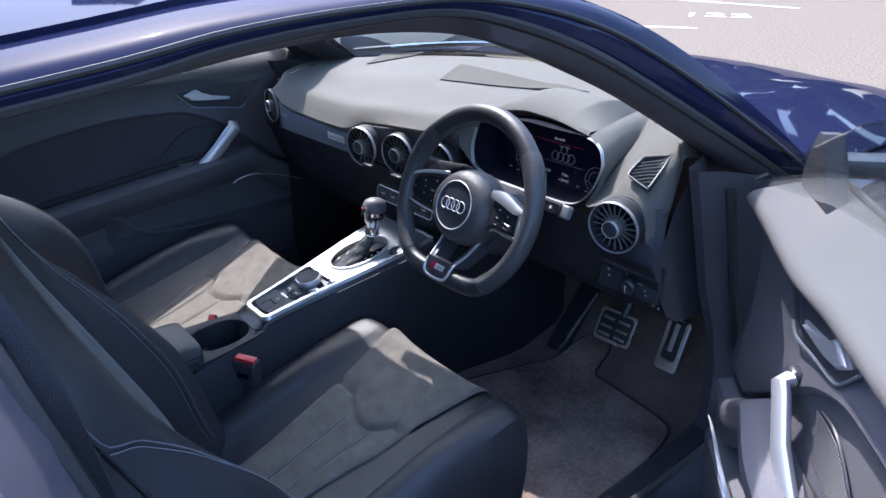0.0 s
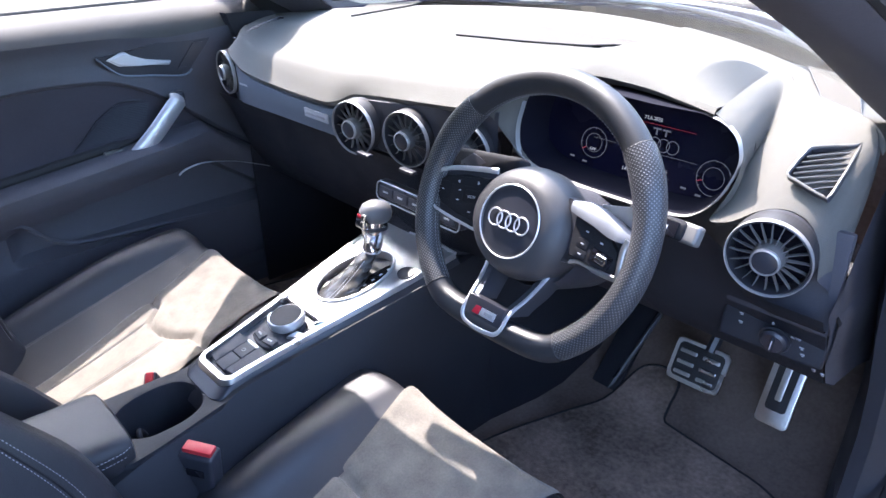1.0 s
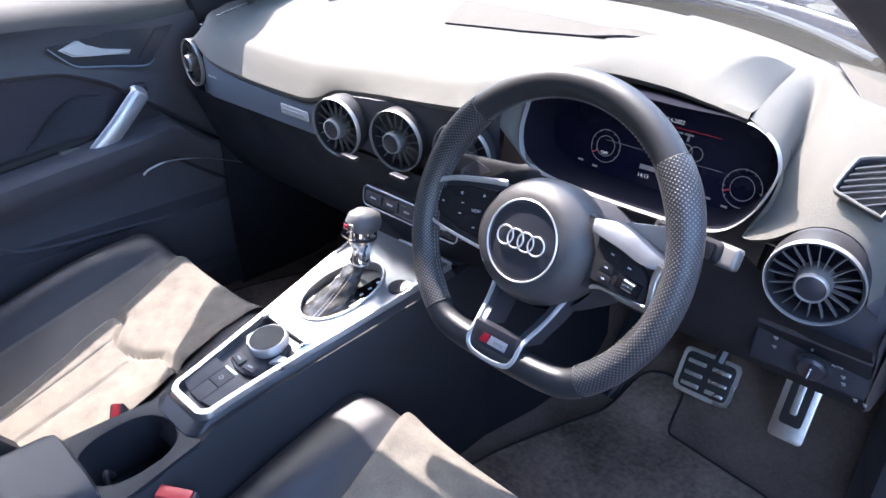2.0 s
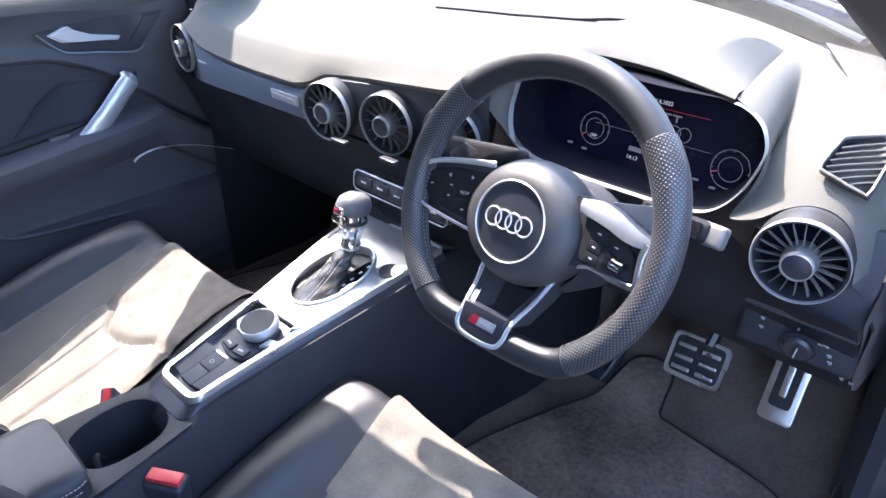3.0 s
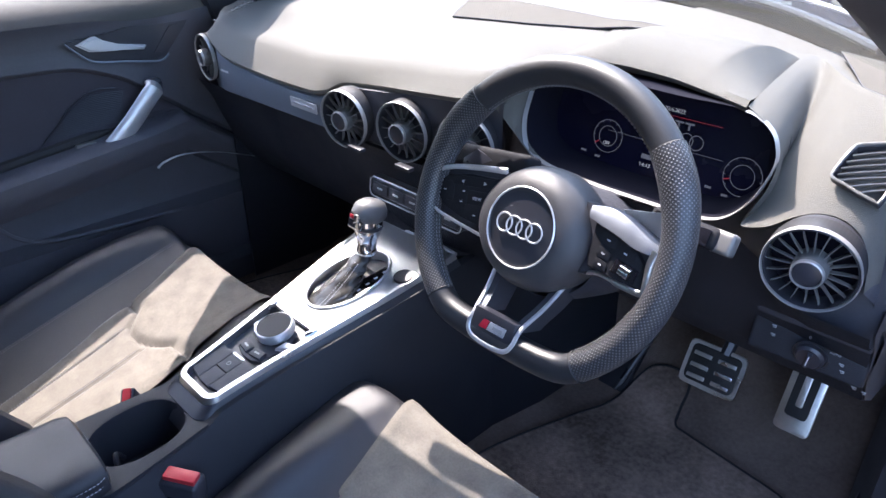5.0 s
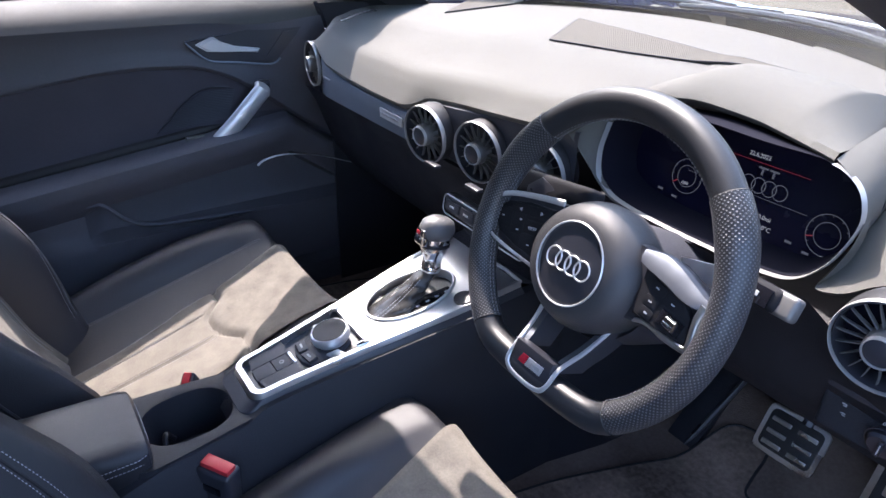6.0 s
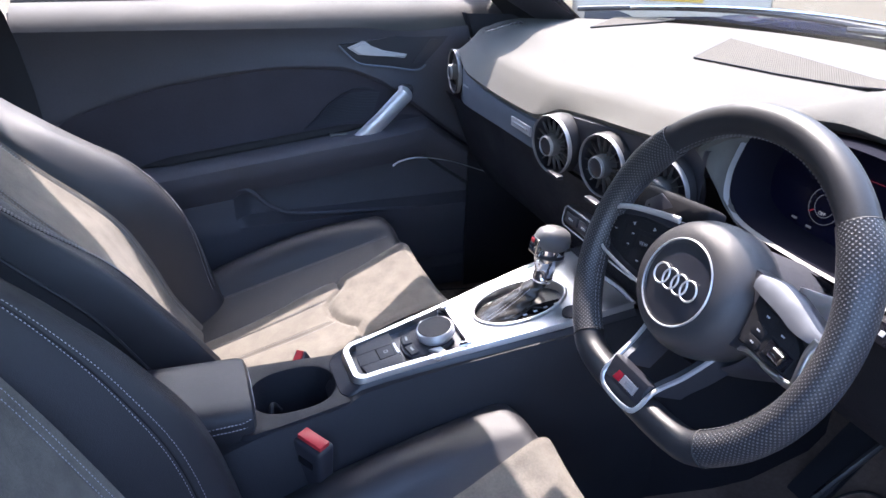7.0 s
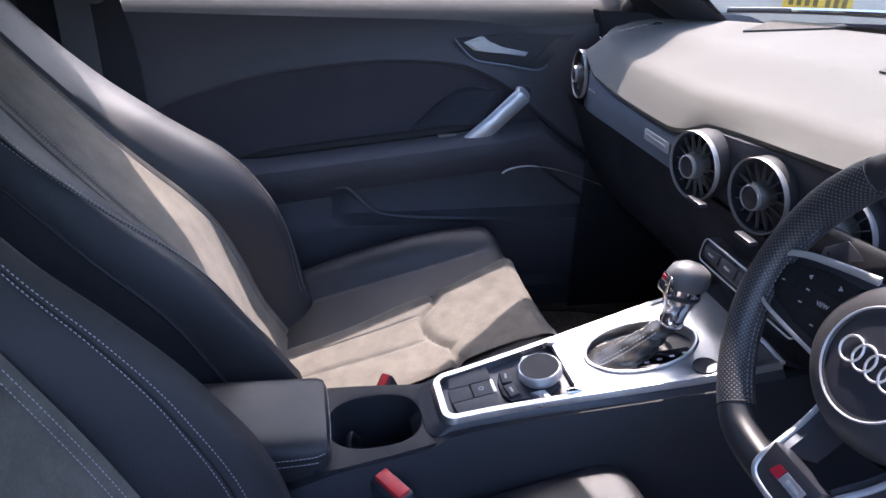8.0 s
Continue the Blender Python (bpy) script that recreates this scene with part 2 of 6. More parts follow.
def tube(path, radius, n=10, closed=False, flat=1.0, up=(0, 0, 1), caps=True):
    """A swept round bar. radius: a number or a function of 0..1. flat squeezes it along the path's second axis. UVs are in metres."""
    P = [Vector(p) for p in path]
    k = len(P)
    rows, lens = [], [0.0]
    for i in range(k):
        a, b = (P[i - 1], P[(i + 1) % k]) if closed else (P[max(i - 1, 0)], P[min(i + 1, k - 1)])
        t = (b - a).normalized()
        s = t.cross(Vector(up))
        s = s.normalized() if s.length > 1e-6 else Vector((1, 0, 0))
        w = s.cross(t).normalized()
        r = radius(i / max(1, k - 1)) if callable(radius) else radius
        rows.append([P[i] + s * (r * math.cos(2 * math.pi * j / n)) + w * (r * flat * math.sin(2 * math.pi * j / n)) for j in range(n)])
        if i:
            lens.append(lens[-1] + (P[i] - P[i - 1]).length)
    bm = bmesh.new()
    lay = bm.loops.layers.uv.new("UVMap")
    V = [[bm.verts.new(p) for p in r] for r in rows]
    rr = radius(0.5) if callable(radius) else radius
    total = lens[-1] + (P[0] - P[-1]).length
    for i in range(k if closed else k - 1):
        i2 = (i + 1) % k
        u1, u2 = lens[i], (lens[i2] if i2 else total)
        for j in range(n):
            j2 = (j + 1) % n
            f = bm.faces.new((V[i][j], V[i][j2], V[i2][j2], V[i2][j]))
            for lp, (u, v) in zip(f.loops, ((u1, j), (u1, j + 1), (u2, j + 1), (u2, j))):
                lp[lay].uv = (u, v * 2 * math.pi * rr / n)
    if caps and not closed:
        bm.faces.new(V[0])
        bm.faces.new(V[-1])
    return bm


def rbox(size, m=None, bevel=0.004, seg=2, taper=None):
    """A box with rounded edges, centred, put at m. taper scales its top."""
    bm = bmesh.new()
    bmesh.ops.create_cube(bm, size=1.0)
    for v in bm.verts:
        v.co = Vector((v.co.x * size[0], v.co.y * size[1], v.co.z * size[2]))
        if taper and v.co.z > 0:
            v.co.x *= taper
            v.co.y *= taper
    b = min(bevel, min(size) * 0.45)
    if b > 0:
        bmesh.ops.bevel(bm, geom=list(bm.edges), offset=b, segments=seg, affect="EDGES", profile=0.6)
    if m is not None:
        bm.transform(m)
    return bm


def lathe(profile, m, n=40, squash=1.0):
    """A turned body: profile of (radius, height) round the z of m."""
    bm = bmesh.new()
    rings = []
    for r, h in profile:
        if r < 1e-5:
            rings.append([bm.verts.new((0, 0, h))])
        else:
            rings.append([bm.verts.new((r * math.cos(2 * math.pi * i / n), squash * r * math.sin(2 * math.pi * i / n), h)) for i in range(n)])
    for a, b in zip(rings, rings[1:]):
        for i in range(n):
            q = [a[i % len(a)], a[(i + 1) % len(a)], b[(i + 1) % len(b)], b[i % len(b)]]
            w = []
            for v in q:
                if v not in w:
                    w.append(v)
            if len(w) > 2:
                bm.faces.new(w)
    bm.transform(m)
    return bm


def slab(outline, depth, m, bevel=0.0015):
    """A plate of that outline (x, y) with its top at z = 0 of m and its back at -depth, its upper edge rounded."""
    bm = bmesh.new()
    bot = [bm.verts.new((p[0], p[1], -depth)) for p in outline]
    top = [bm.verts.new((p[0], p[1], 0)) for p in outline]
    bm.faces.new(top)
    bm.faces.new(bot[::-1])
    k = len(outline)
    for i in range(k):
        bm.faces.new((bot[i], bot[(i + 1) % k], top[(i + 1) % k], top[i]))
    if bevel:
        es = [e for e in bm.edges if all(abs(v.co.z) < 1e-7 for v in e.verts)]
        bmesh.ops.bevel(bm, geom=es, offset=bevel, segments=2, affect="EDGES", profile=0.6)
    bm.transform(m)
    return bm


def round_rect(w, h, r, n=5):
    out = []
    for cx, cy, a in ((w / 2 - r, h / 2 - r, 0), (-w / 2 + r, h / 2 - r, 90), (-w / 2 + r, -h / 2 + r, 180), (w / 2 - r, -h / 2 + r, 270)):
        for i in range(n + 1):
            t = radians(a + 90 * i / n)
            out.append((cx + r * math.cos(t), cy + r * math.sin(t)))
    return out


def basis(o, x, y):
    """The pose with its origin at o, its x along x and its y near y."""
    x = Vector(x).normalized()
    z = x.cross(Vector(y)).normalized()
    y = z.cross(x)
    m = Matrix((x, y, z)).transposed().to_4x4()
    m.translation = o
    return m


def stitches(path, name, parent, step=0.0048, long=0.0033, r=0.00048, mat_=None, lift=0.0008, up=(0, 0, 1)):
    """A row of short threads along a path."""
    P = [Vector(p) for p in path]
    d = [0.0]
    for a, b in zip(P, P[1:]):
        d.append(d[-1] + (b - a).length)
    bm = bmesh.new()
    s, i = 0.0, 0
    u = Vector(up)
    while s + long < d[-1]:
        def at(q):
            k = max(j for j in range(len(d)) if d[j] <= q)
            k = min(k, len(P) - 2)
            return P[k].lerp(P[k + 1], (q - d[k]) / max(1e-9, d[k + 1] - d[k]))
        a, b = at(s), at(s + long)
        t = (b - a).normalized()
        w = t.cross(u).normalized() * r * 1.2
        h = u * r * 1.6
        lo = u * (lift - r)
        A = [bm.verts.new(p) for p in (a + w + lo, a - w + lo, a + lo + h * 0.4)]
        M = [bm.verts.new(p) for p in ((a + b) / 2 + w * 1.2 + lo, (a + b) / 2 - w * 1.2 + lo, (a + b) / 2 + lo + h * 1.6)]
        B = [bm.verts.new(p) for p in (b + w + lo, b - w + lo, b + lo + h * 0.4)]
        for X, Y in ((A, M), (M, B)):
            bm.faces.new((X[0], X[2], Y[2], Y[0]))
            bm.faces.new((X[2], X[1], Y[1], Y[2]))
        s += step
    return part(name, bm, mat_ or THREAD, parent, smooth=False)


def letters(body, size, m, material, parent, name="lettering", depth=0.0002):
    cu = bpy.data.curves.new(name, "FONT")
    cu.body, cu.size, cu.align_x, cu.align_y, cu.extrude = body, size, "CENTER", "CENTER", depth
    cu.resolution_u = 3
    tmp = bpy.data.objects.new(name, cu)
    me = bpy.data.meshes.new_from_object(tmp)
    bpy.data.objects.remove(tmp)
    me.transform(m)
    me.materials.clear()
    return part(name, me, material, parent, smooth=False)


# ---- ground outside ----
gm = bpy.data.meshes.new("ground")
gm.from_pydata([(-900, -900, 0), (900, -900, 0), (900, 900, 0), (-900, 900, 0)], [], [(0, 1, 2, 3)])
tagged(part("ground", gm, ASPHALT, smooth=False), "sunlit worn pinkish-grey tarmac of a car park", "ground", kind="structure")


def painted_line(name, a, b, wide, material, label):
    a, b = Vector((*a, 0)), Vector((*b, 0))
    t = (b - a).normalized()
    s = Vector((-t.y, t.x, 0)) * wide / 2
    n = 14
    rng = random.Random(name + str(a.x))
    rows = [[a.lerp(b, i / n) + s * (k + rng.uniform(-0.06, 0.06)) + Vector((0, 0, 0.004)) for i in range(n + 1)] for k in (-1, 1)]
    return tagged(part(name, grid(rows), material, smooth=False), label, "road marking", "painted bay lines")


for a, b in (((-7.4, 12.05), (-4.6, 12.02)), ((-4.95, 8.05), (-4.3, 8.38)), ((-9.9, 12.1), (-8.2, 12.08)), ((-1.2, 9.6), (1.2, 10.9))):
    painted_line("bay_line", a, b, 0.11, LINE, "worn white bay line painted on the tarmac")
for a, b in (((-9.8, -.98), (-8.2, -.90)), ((-9.3, .05), (-7.6, 1.45)), ((-8.0, .50), (-9.6, 2.55)), ((-8.4, 2.7), (-6.4, 2.0)), ((-7.2, -2.3), (-6.6, -.1))):
    painted_line("yellow_line", a, b, 0.12, LINE_Y, "pale yellow hatching line painted on the tarmac")
num = letters("122", 0.75, Matrix.Translation((-5.0, 10.05, 0.005)) @ pose(0, 0, 0, 0, 0, 28), LINE, None, "bay_number", 0.0015)
tagged(num, "white painted bay number 122 on the tarmac", "road marking")


# belt of trees round the car park, mirrored in the bonnet and the roof
rng = random.Random(5)
bm = bmesh.new()
for k in range(1700):
    a = 2 * math.pi * k / 1700 + rng.uniform(-.01, .01)
    r = rng.uniform(42, 54)
    h = 5.0 + 18.0 * max(0, math.cos(a + 1.0)) + 2.0 * math.sin(a * 5) + 1.5 * math.sin(a * 13 + 1)
    m = pose(r * math.sin(a), r * math.cos(a), rng.uniform(.8, h), rng.uniform(0, 360), rng.uniform(0, 360), 0)
    got = bmesh.ops.create_icosphere(bm, subdivisions=1, radius=rng.uniform(1.2, 2.2))["verts"]
    for v in got:
        v.co = m @ (v.co * rng.uniform(.6, 1.25))
tagged(part("tree_belt", bm, FOLIAGE, smooth=False), "belt of green trees round the car park", "trees", kind="stuff")


# ---- parked white car beyond the windscreen ----
def parked_car(x, y, turn, label, material, plate=True):
    car = thing("parked_car", (0, 0, 0), label, "car", "parked cars")
    prof = [(-0.02, 0.34), (-0.06, 0.48), (-0.05, 0.66), (0.03, 0.74), (0.08, 0.95), (0.35, 1.32), (0.9, 1.46), (2.1, 1.42), (2.9, 0.98), (3.9, 0.82), (4.15, 0.62), (4.12, 0.34)]
    prof = spline([(0, p[0], p[1]) for p in prof], 4)
    rows = []
    for i in range(17):
        u = -1 + i / 8
        rows.append([Vector((u * (0.90 - 0.16 * max(0, (p.z - 0.85) / 0.6)), p.y + 0.22 * abs(u) ** 3 * (1 if p.y < 1.5 else -1), p.z - 0.03 * abs(u) ** 4)) for p in prof])
    body = part("body", grid(rows), material, car)
    for s in (-1, 1):
        side = []
        for p in prof:
            xo = s * (0.90 - 0.16 * max(0, (p.z - 0.85) / 0.6))
            side.append([Vector((xo, p.y + 0.22 * (1 if p.y < 1.5 else -1), p.z - 0.03)), Vector((xo * 1.0, p.y * 0.95 + 0.12, 0.30))])
        part("side_panel", grid(side), material, car)
        part("rear_light", rbox((0.26, 0.06, 0.12), pose(s * 0.66, 0.10, 0.86, -12, 0, -s * 14), 0.02), REDP, car, "red rear light")
        for wy in (0.72, 3.25):
            w = part("wheel", lathe([(0.20, -0.10), (0.31, -0.10), (0.33, -0.06), (0.33, 0.06), (0.31, 0.10), (0.20, 0.10)], pose(s * 0.80, wy, 0.33, 0, 90, 0), 28), TYRE, car, "black tyre")
            part("rim", lathe([(0, 0.07), (0.05, 0.09), (0.16, 0.07), (0.205, 0.098), (0.21, 0.0)], pose(s * 0.805, wy, 0.33, 0, 90 * s, 0), 24), SILVER, w)
    part("lower_bumper", rbox((1.55, 0.10, 0.16), pose(0, 0.02, 0.37, 0, 0, 0), 0.03), DARK, car, "dark grey lower bumper")
    part("rear_window", rbox((1.15, 0.02, 0.42), pose(0, 0.17, 1.16, -37, 0, 0), 0.008), GLOSS, car, "dark rear window")
    if plate:
        p = part("number_plate", rbox((0.52, 0.012, 0.11), pose(0, -0.064, 0.585, 3, 0, 0), 0.003), PLATE, car, "yellow number plate with dark bars")
        for i, wd in enumerate((0.05, 0.05, 0.05, 0.05, 0.05, 0.05, 0.05)):
            part("bar", rbox((0.036, 0.004, 0.07), pose(-0.20 + 0.062 * i + (0.03 if i > 3 else 0), -0.0715, 0.585, 3, 0, 0), 0.001), PLATE_BAR, p)
    car.matrix_basis = pose(x, y, 0, 0, 0, turn) @ Matrix.Diagonal((.82, 1, 1, 1))
    return car


parked_car(-3.78, 2.98, 58, "white parked car with a yellow rear plate on the tarmac", CARWHITE)

# ---- the car's own shell ----
shell = thing("coupe", (0, 0, 0.2), "dark blue coupe body with its driver's door open", "car")
INNER = [(.52, -1.30, 1.02), (.58, -.92, 1.111), (.60, -.661, 1.151), (.60, -.565, 1.160), (.60, -.461, 1.163), (.60, -.339, 1.152), (.605, -.245, 1.125), (.615, -.145, 1.085), (.635, -.03, 1.03), (.672, .14, .93), (.70, .24, .87)]
SEALP = [(.56, -1.30, 1.045), (.62, -.93, 1.125), (.64, -.742, 1.154), (.64, -.641, 1.172), (.64, -.521, 1.183), (.64, -.386, 1.185), (.65, -.275, 1.161), (.67, -.152, 1.114), (.70, -.006, 1.036), (.735, .177, .934), (.755, .302, .863)]
OUTER = [(.55, -1.30, 1.075), (.615, -.92, 1.155), (.63, -.733, 1.184), (.63, -.633, 1.197), (.63, -.513, 1.204), (.635, -.36, 1.206), (.647, -.22, 1.193), (.672, -.10, 1.160), (.71, .03, 1.092), (.757, .19, .985), (.785, .32, .892)]
inner_s, seal_s, outer_s = spline(INNER, 6), spline(SEALP, 6), spline(OUTER, 6)


def crown(p, u):
    """A point across the roof from an edge point, u from 0 at the edge to 1 at the middle."""
    x = p.x * (1 - u)
    return Vector((x, p.y + 0.07 * (1 - (1 - u) ** 2) * max(0, min(1, (p.y + 0.9) / 0.7)), p.z + 0.052 * (1 - (1 - u) ** 2)))


for s in (1, -1):
    def fl(v, s=s):
        f = max(0, min(1, (v.y + .35) / .2)) if s < 0 else 0
        g = max(0, min(1, (-.45 - v.y) / .2)) if s < 0 else 0
        return Vector(((v.x - .040 * f + .012 * g) * s, v.y + .045 * f, v.z + .026 * g))
    rows = []
    for a, b in zip(inner_s, seal_s):
        back = a + (Vector((-.055, 0, .03)) if s > 0 else Vector((-.058 - .02 * max(0, min(1, (a.y + .10) / .3)), .03 * max(0, min(1, (a.y + .10) / .3)), .03)))
        mid = a.lerp(b, 0.5) + (Vector((.004, 0, -.002)) if a.y < -.3 else Vector((.012, 0, -.012)))
        rows.append([fl(q) for q in (back, a + Vector((-.012, 0, .002)), a, a.lerp(mid, .5) + Vector((.003, 0, -.002)), mid, b + Vector((.002, 0, -.008)), b)])
    part("pillar_trim", grid(rows), PILLARMAT, shell, "dark pillar and roof rail trim")
    part("door_seal", tube([fl(p + Vector((.004, 0, .001))) for p in seal_s], 0.008, 8), RUBBER, shell, "black rubber door seal")
    rows = []
    for b, o in zip(seal_s, outer_s):
        # unseen bulge added to the passenger's pillar to widen its shadow on the cushion
        wide = max(0, min(1, (b.y + .30) / .15)) if s < 0 else 0
        n1 = b.lerp(o, .35) + Vector((.018 + .052 * wide, 0, -.042 * wide))
        rows.append([fl(q) for q in (b + Vector((0, 0, .002)), b.lerp(o, .12) + Vector((.012, 0, 0)), n1, b.lerp(o, .72) + Vector((.012, 0, .002)), o, o + Vector((-.02, 0, .005)), o + Vector((-.05, .0, .010)))])
    part("roof_rail", grid(rows), PAINT, shell, "dark blue painted roof rail and pillar")
    drip = [fl(b.lerp(o, .52) + Vector((.018, 0, .001))) for b, o in zip(seal_s, outer_s)]
    part("trim_strip", tube(drip, 0.0035, 6), RUBBER, shell)
edge = [p + Vector((-.05, 0, .010)) for p in outer_s[:38]]
rows = [[crown(p, 1 - abs(1 - i / 9)) if i <= 9 else Vector((-crown(p, 1 - abs(1 - i / 9)).x, *crown(p, 1 - abs(1 - i / 9)).yz)) for i in range(19)] for p in edge]
part("roof", grid(rows, thick=0.006), PAINT, shell, "dark blue roof reflecting the sky")
front_row = rows[-1]
rows = [[q + Vector((0, 0, -.035 + .022 * max(0, min(1, (-.25 - q.x) / .15)))) for q in r] for r in rows]
part("roof_lining", grid(rows), LINING, shell, "dark cloth roof lining")


def ws_base(x):
    return Vector((x, 0.545 - 0.78 * x * x, 0.936 - 0.03 * (abs(x) / .68) ** 3))


def ws_top(x):
    return Vector((x * .88, -0.062 - 0.158 * (abs(x) / .68) ** 2.4, 1.222 - 0.075 * (x / .68) ** 2))


rows = []
for j in range(9):
    t = j / 8
    rows.append([ws_base(x).lerp(ws_top(x), t) + Vector((0, .03, .03)) * (4 * t * (1 - t)) * .6 for x in [-.68 + 1.36 * i / 24 for i in range(25)]])
w = part("windscreen", grid(rows, thick=0.004), GLASS, shell, "clear raked windscreen")
w.visible_shadow = False
cap = [[p.lerp(ws_top(max(-.68, min(.68, p.x / .88))) + Vector((0, .012, .006)), k / 4) + Vector((0, 0, .012 * math.sin(math.pi * k / 4))) for p in front_row] for k in range(5)]
part("roof_front", grid(cap, thick=0.006), PAINT, shell, "dark blue front edge of the roof")
part("roof_lining", grid([[p + Vector((0, -.004, -.030)) for p in r] for r in cap]), LINING, shell, "dark cloth roof lining")
for s, wd in ((1, .05), (-1, .055)):
    band = []
    for j in range(9):
        t = j / 8
        lift = Vector((0, .03, .03)) * (4 * t * (1 - t)) * .6 + Vector((0, -.004, -.006))
        band.append([ws_base(s * (.685 - wd * k / 4)).lerp(ws_top(s * (.685 - wd * k / 4)), t) + lift for k in range(5)])
    part("windscreen_band", grid(band), RUBBER, shell, "black printed edge of the windscreen")
hd = [ws_top(-.68 + 1.36 * i / 24) + Vector((0, -.02, -.002)) for i in range(25)]
part("header_trim", tube(hd, 0.03, 8, flat=.5), LINING, shell)
# scuttle, bonnet and wings
rows = []
for j in range(4):
    rows.append([ws_base(x) + Vector((x * .06 * j, .012 + .035 * j, -.004 - .012 * j)) for x in [-.70 + 1.40 * i / 24 for i in range(25)]])
part("scuttle", grid(rows), SATIN, shell, "black plastic scuttle below the windscreen")
rows = []
for j in range(13):
    t = j / 12
    rows.append([Vector((.80 * u * (1 - .06 * t), .70 - .40 * u * u * (1 - t) + 1.15 * t - .16 * u * u * t, .935 - .045 * u * u - .02 * t - .17 * t * t + .012 * math.exp(-((abs(u) - .62) / .12) ** 2))) for u in [-1 + i / 10 for i in range(21)]])
part("bonnet", grid(rows, thick=0.006), PAINT, shell, "dark blue bonnet reflecting sky and trees")
for s in (1, -1):
    rows = []
    for j in range(13):
        t = j / 12
        y0, z0 = .30 + 1.31 * t, .884 - .02 * t - .17 * t * t
        rows.append([Vector((s * q, y0 + dy, z)) for q, dy, z in ((.805 - .05 * t, 0, z0), (.86 - .05 * t, 0, z0 - .015), (.905 - .05 * t, 0, z0 - .09), (.915 - .05 * t, 0, z0 - .25), (.90 - .05 * t, 0, .30))])
    part("front_wing", grid(rows), PAINT, shell)
rows = [[Vector((.84 * u, 1.86 - .18 * u * u + dy, z)) for u in [-1 + i / 8 for i in range(17)]] for dy, z in ((-.05, .745), (.03, .70), (.05, .5), (.02, .25))]
part("front_bumper", grid(rows), PAINT, shell)
for x0, x1, dy in ((-.12, .52, .03), (-.60, .02, .035)):
    pts = [ws_base(x0 + (x1 - x0) * i / 12) + Vector((0, dy, .022 + .01 * math.sin(i / 12 * 3))) for i in range(13)]
    wp = part("wiper", tube(pts, 0.0075, 8, flat=.8), SATIN, shell, "black wiper arm and blade")
    part("wiper_blade", tube([p + Vector((.05, .02, .008)) for p in pts[1:]], 0.004, 6), CHROME, wp, "glinting spring of the blade")

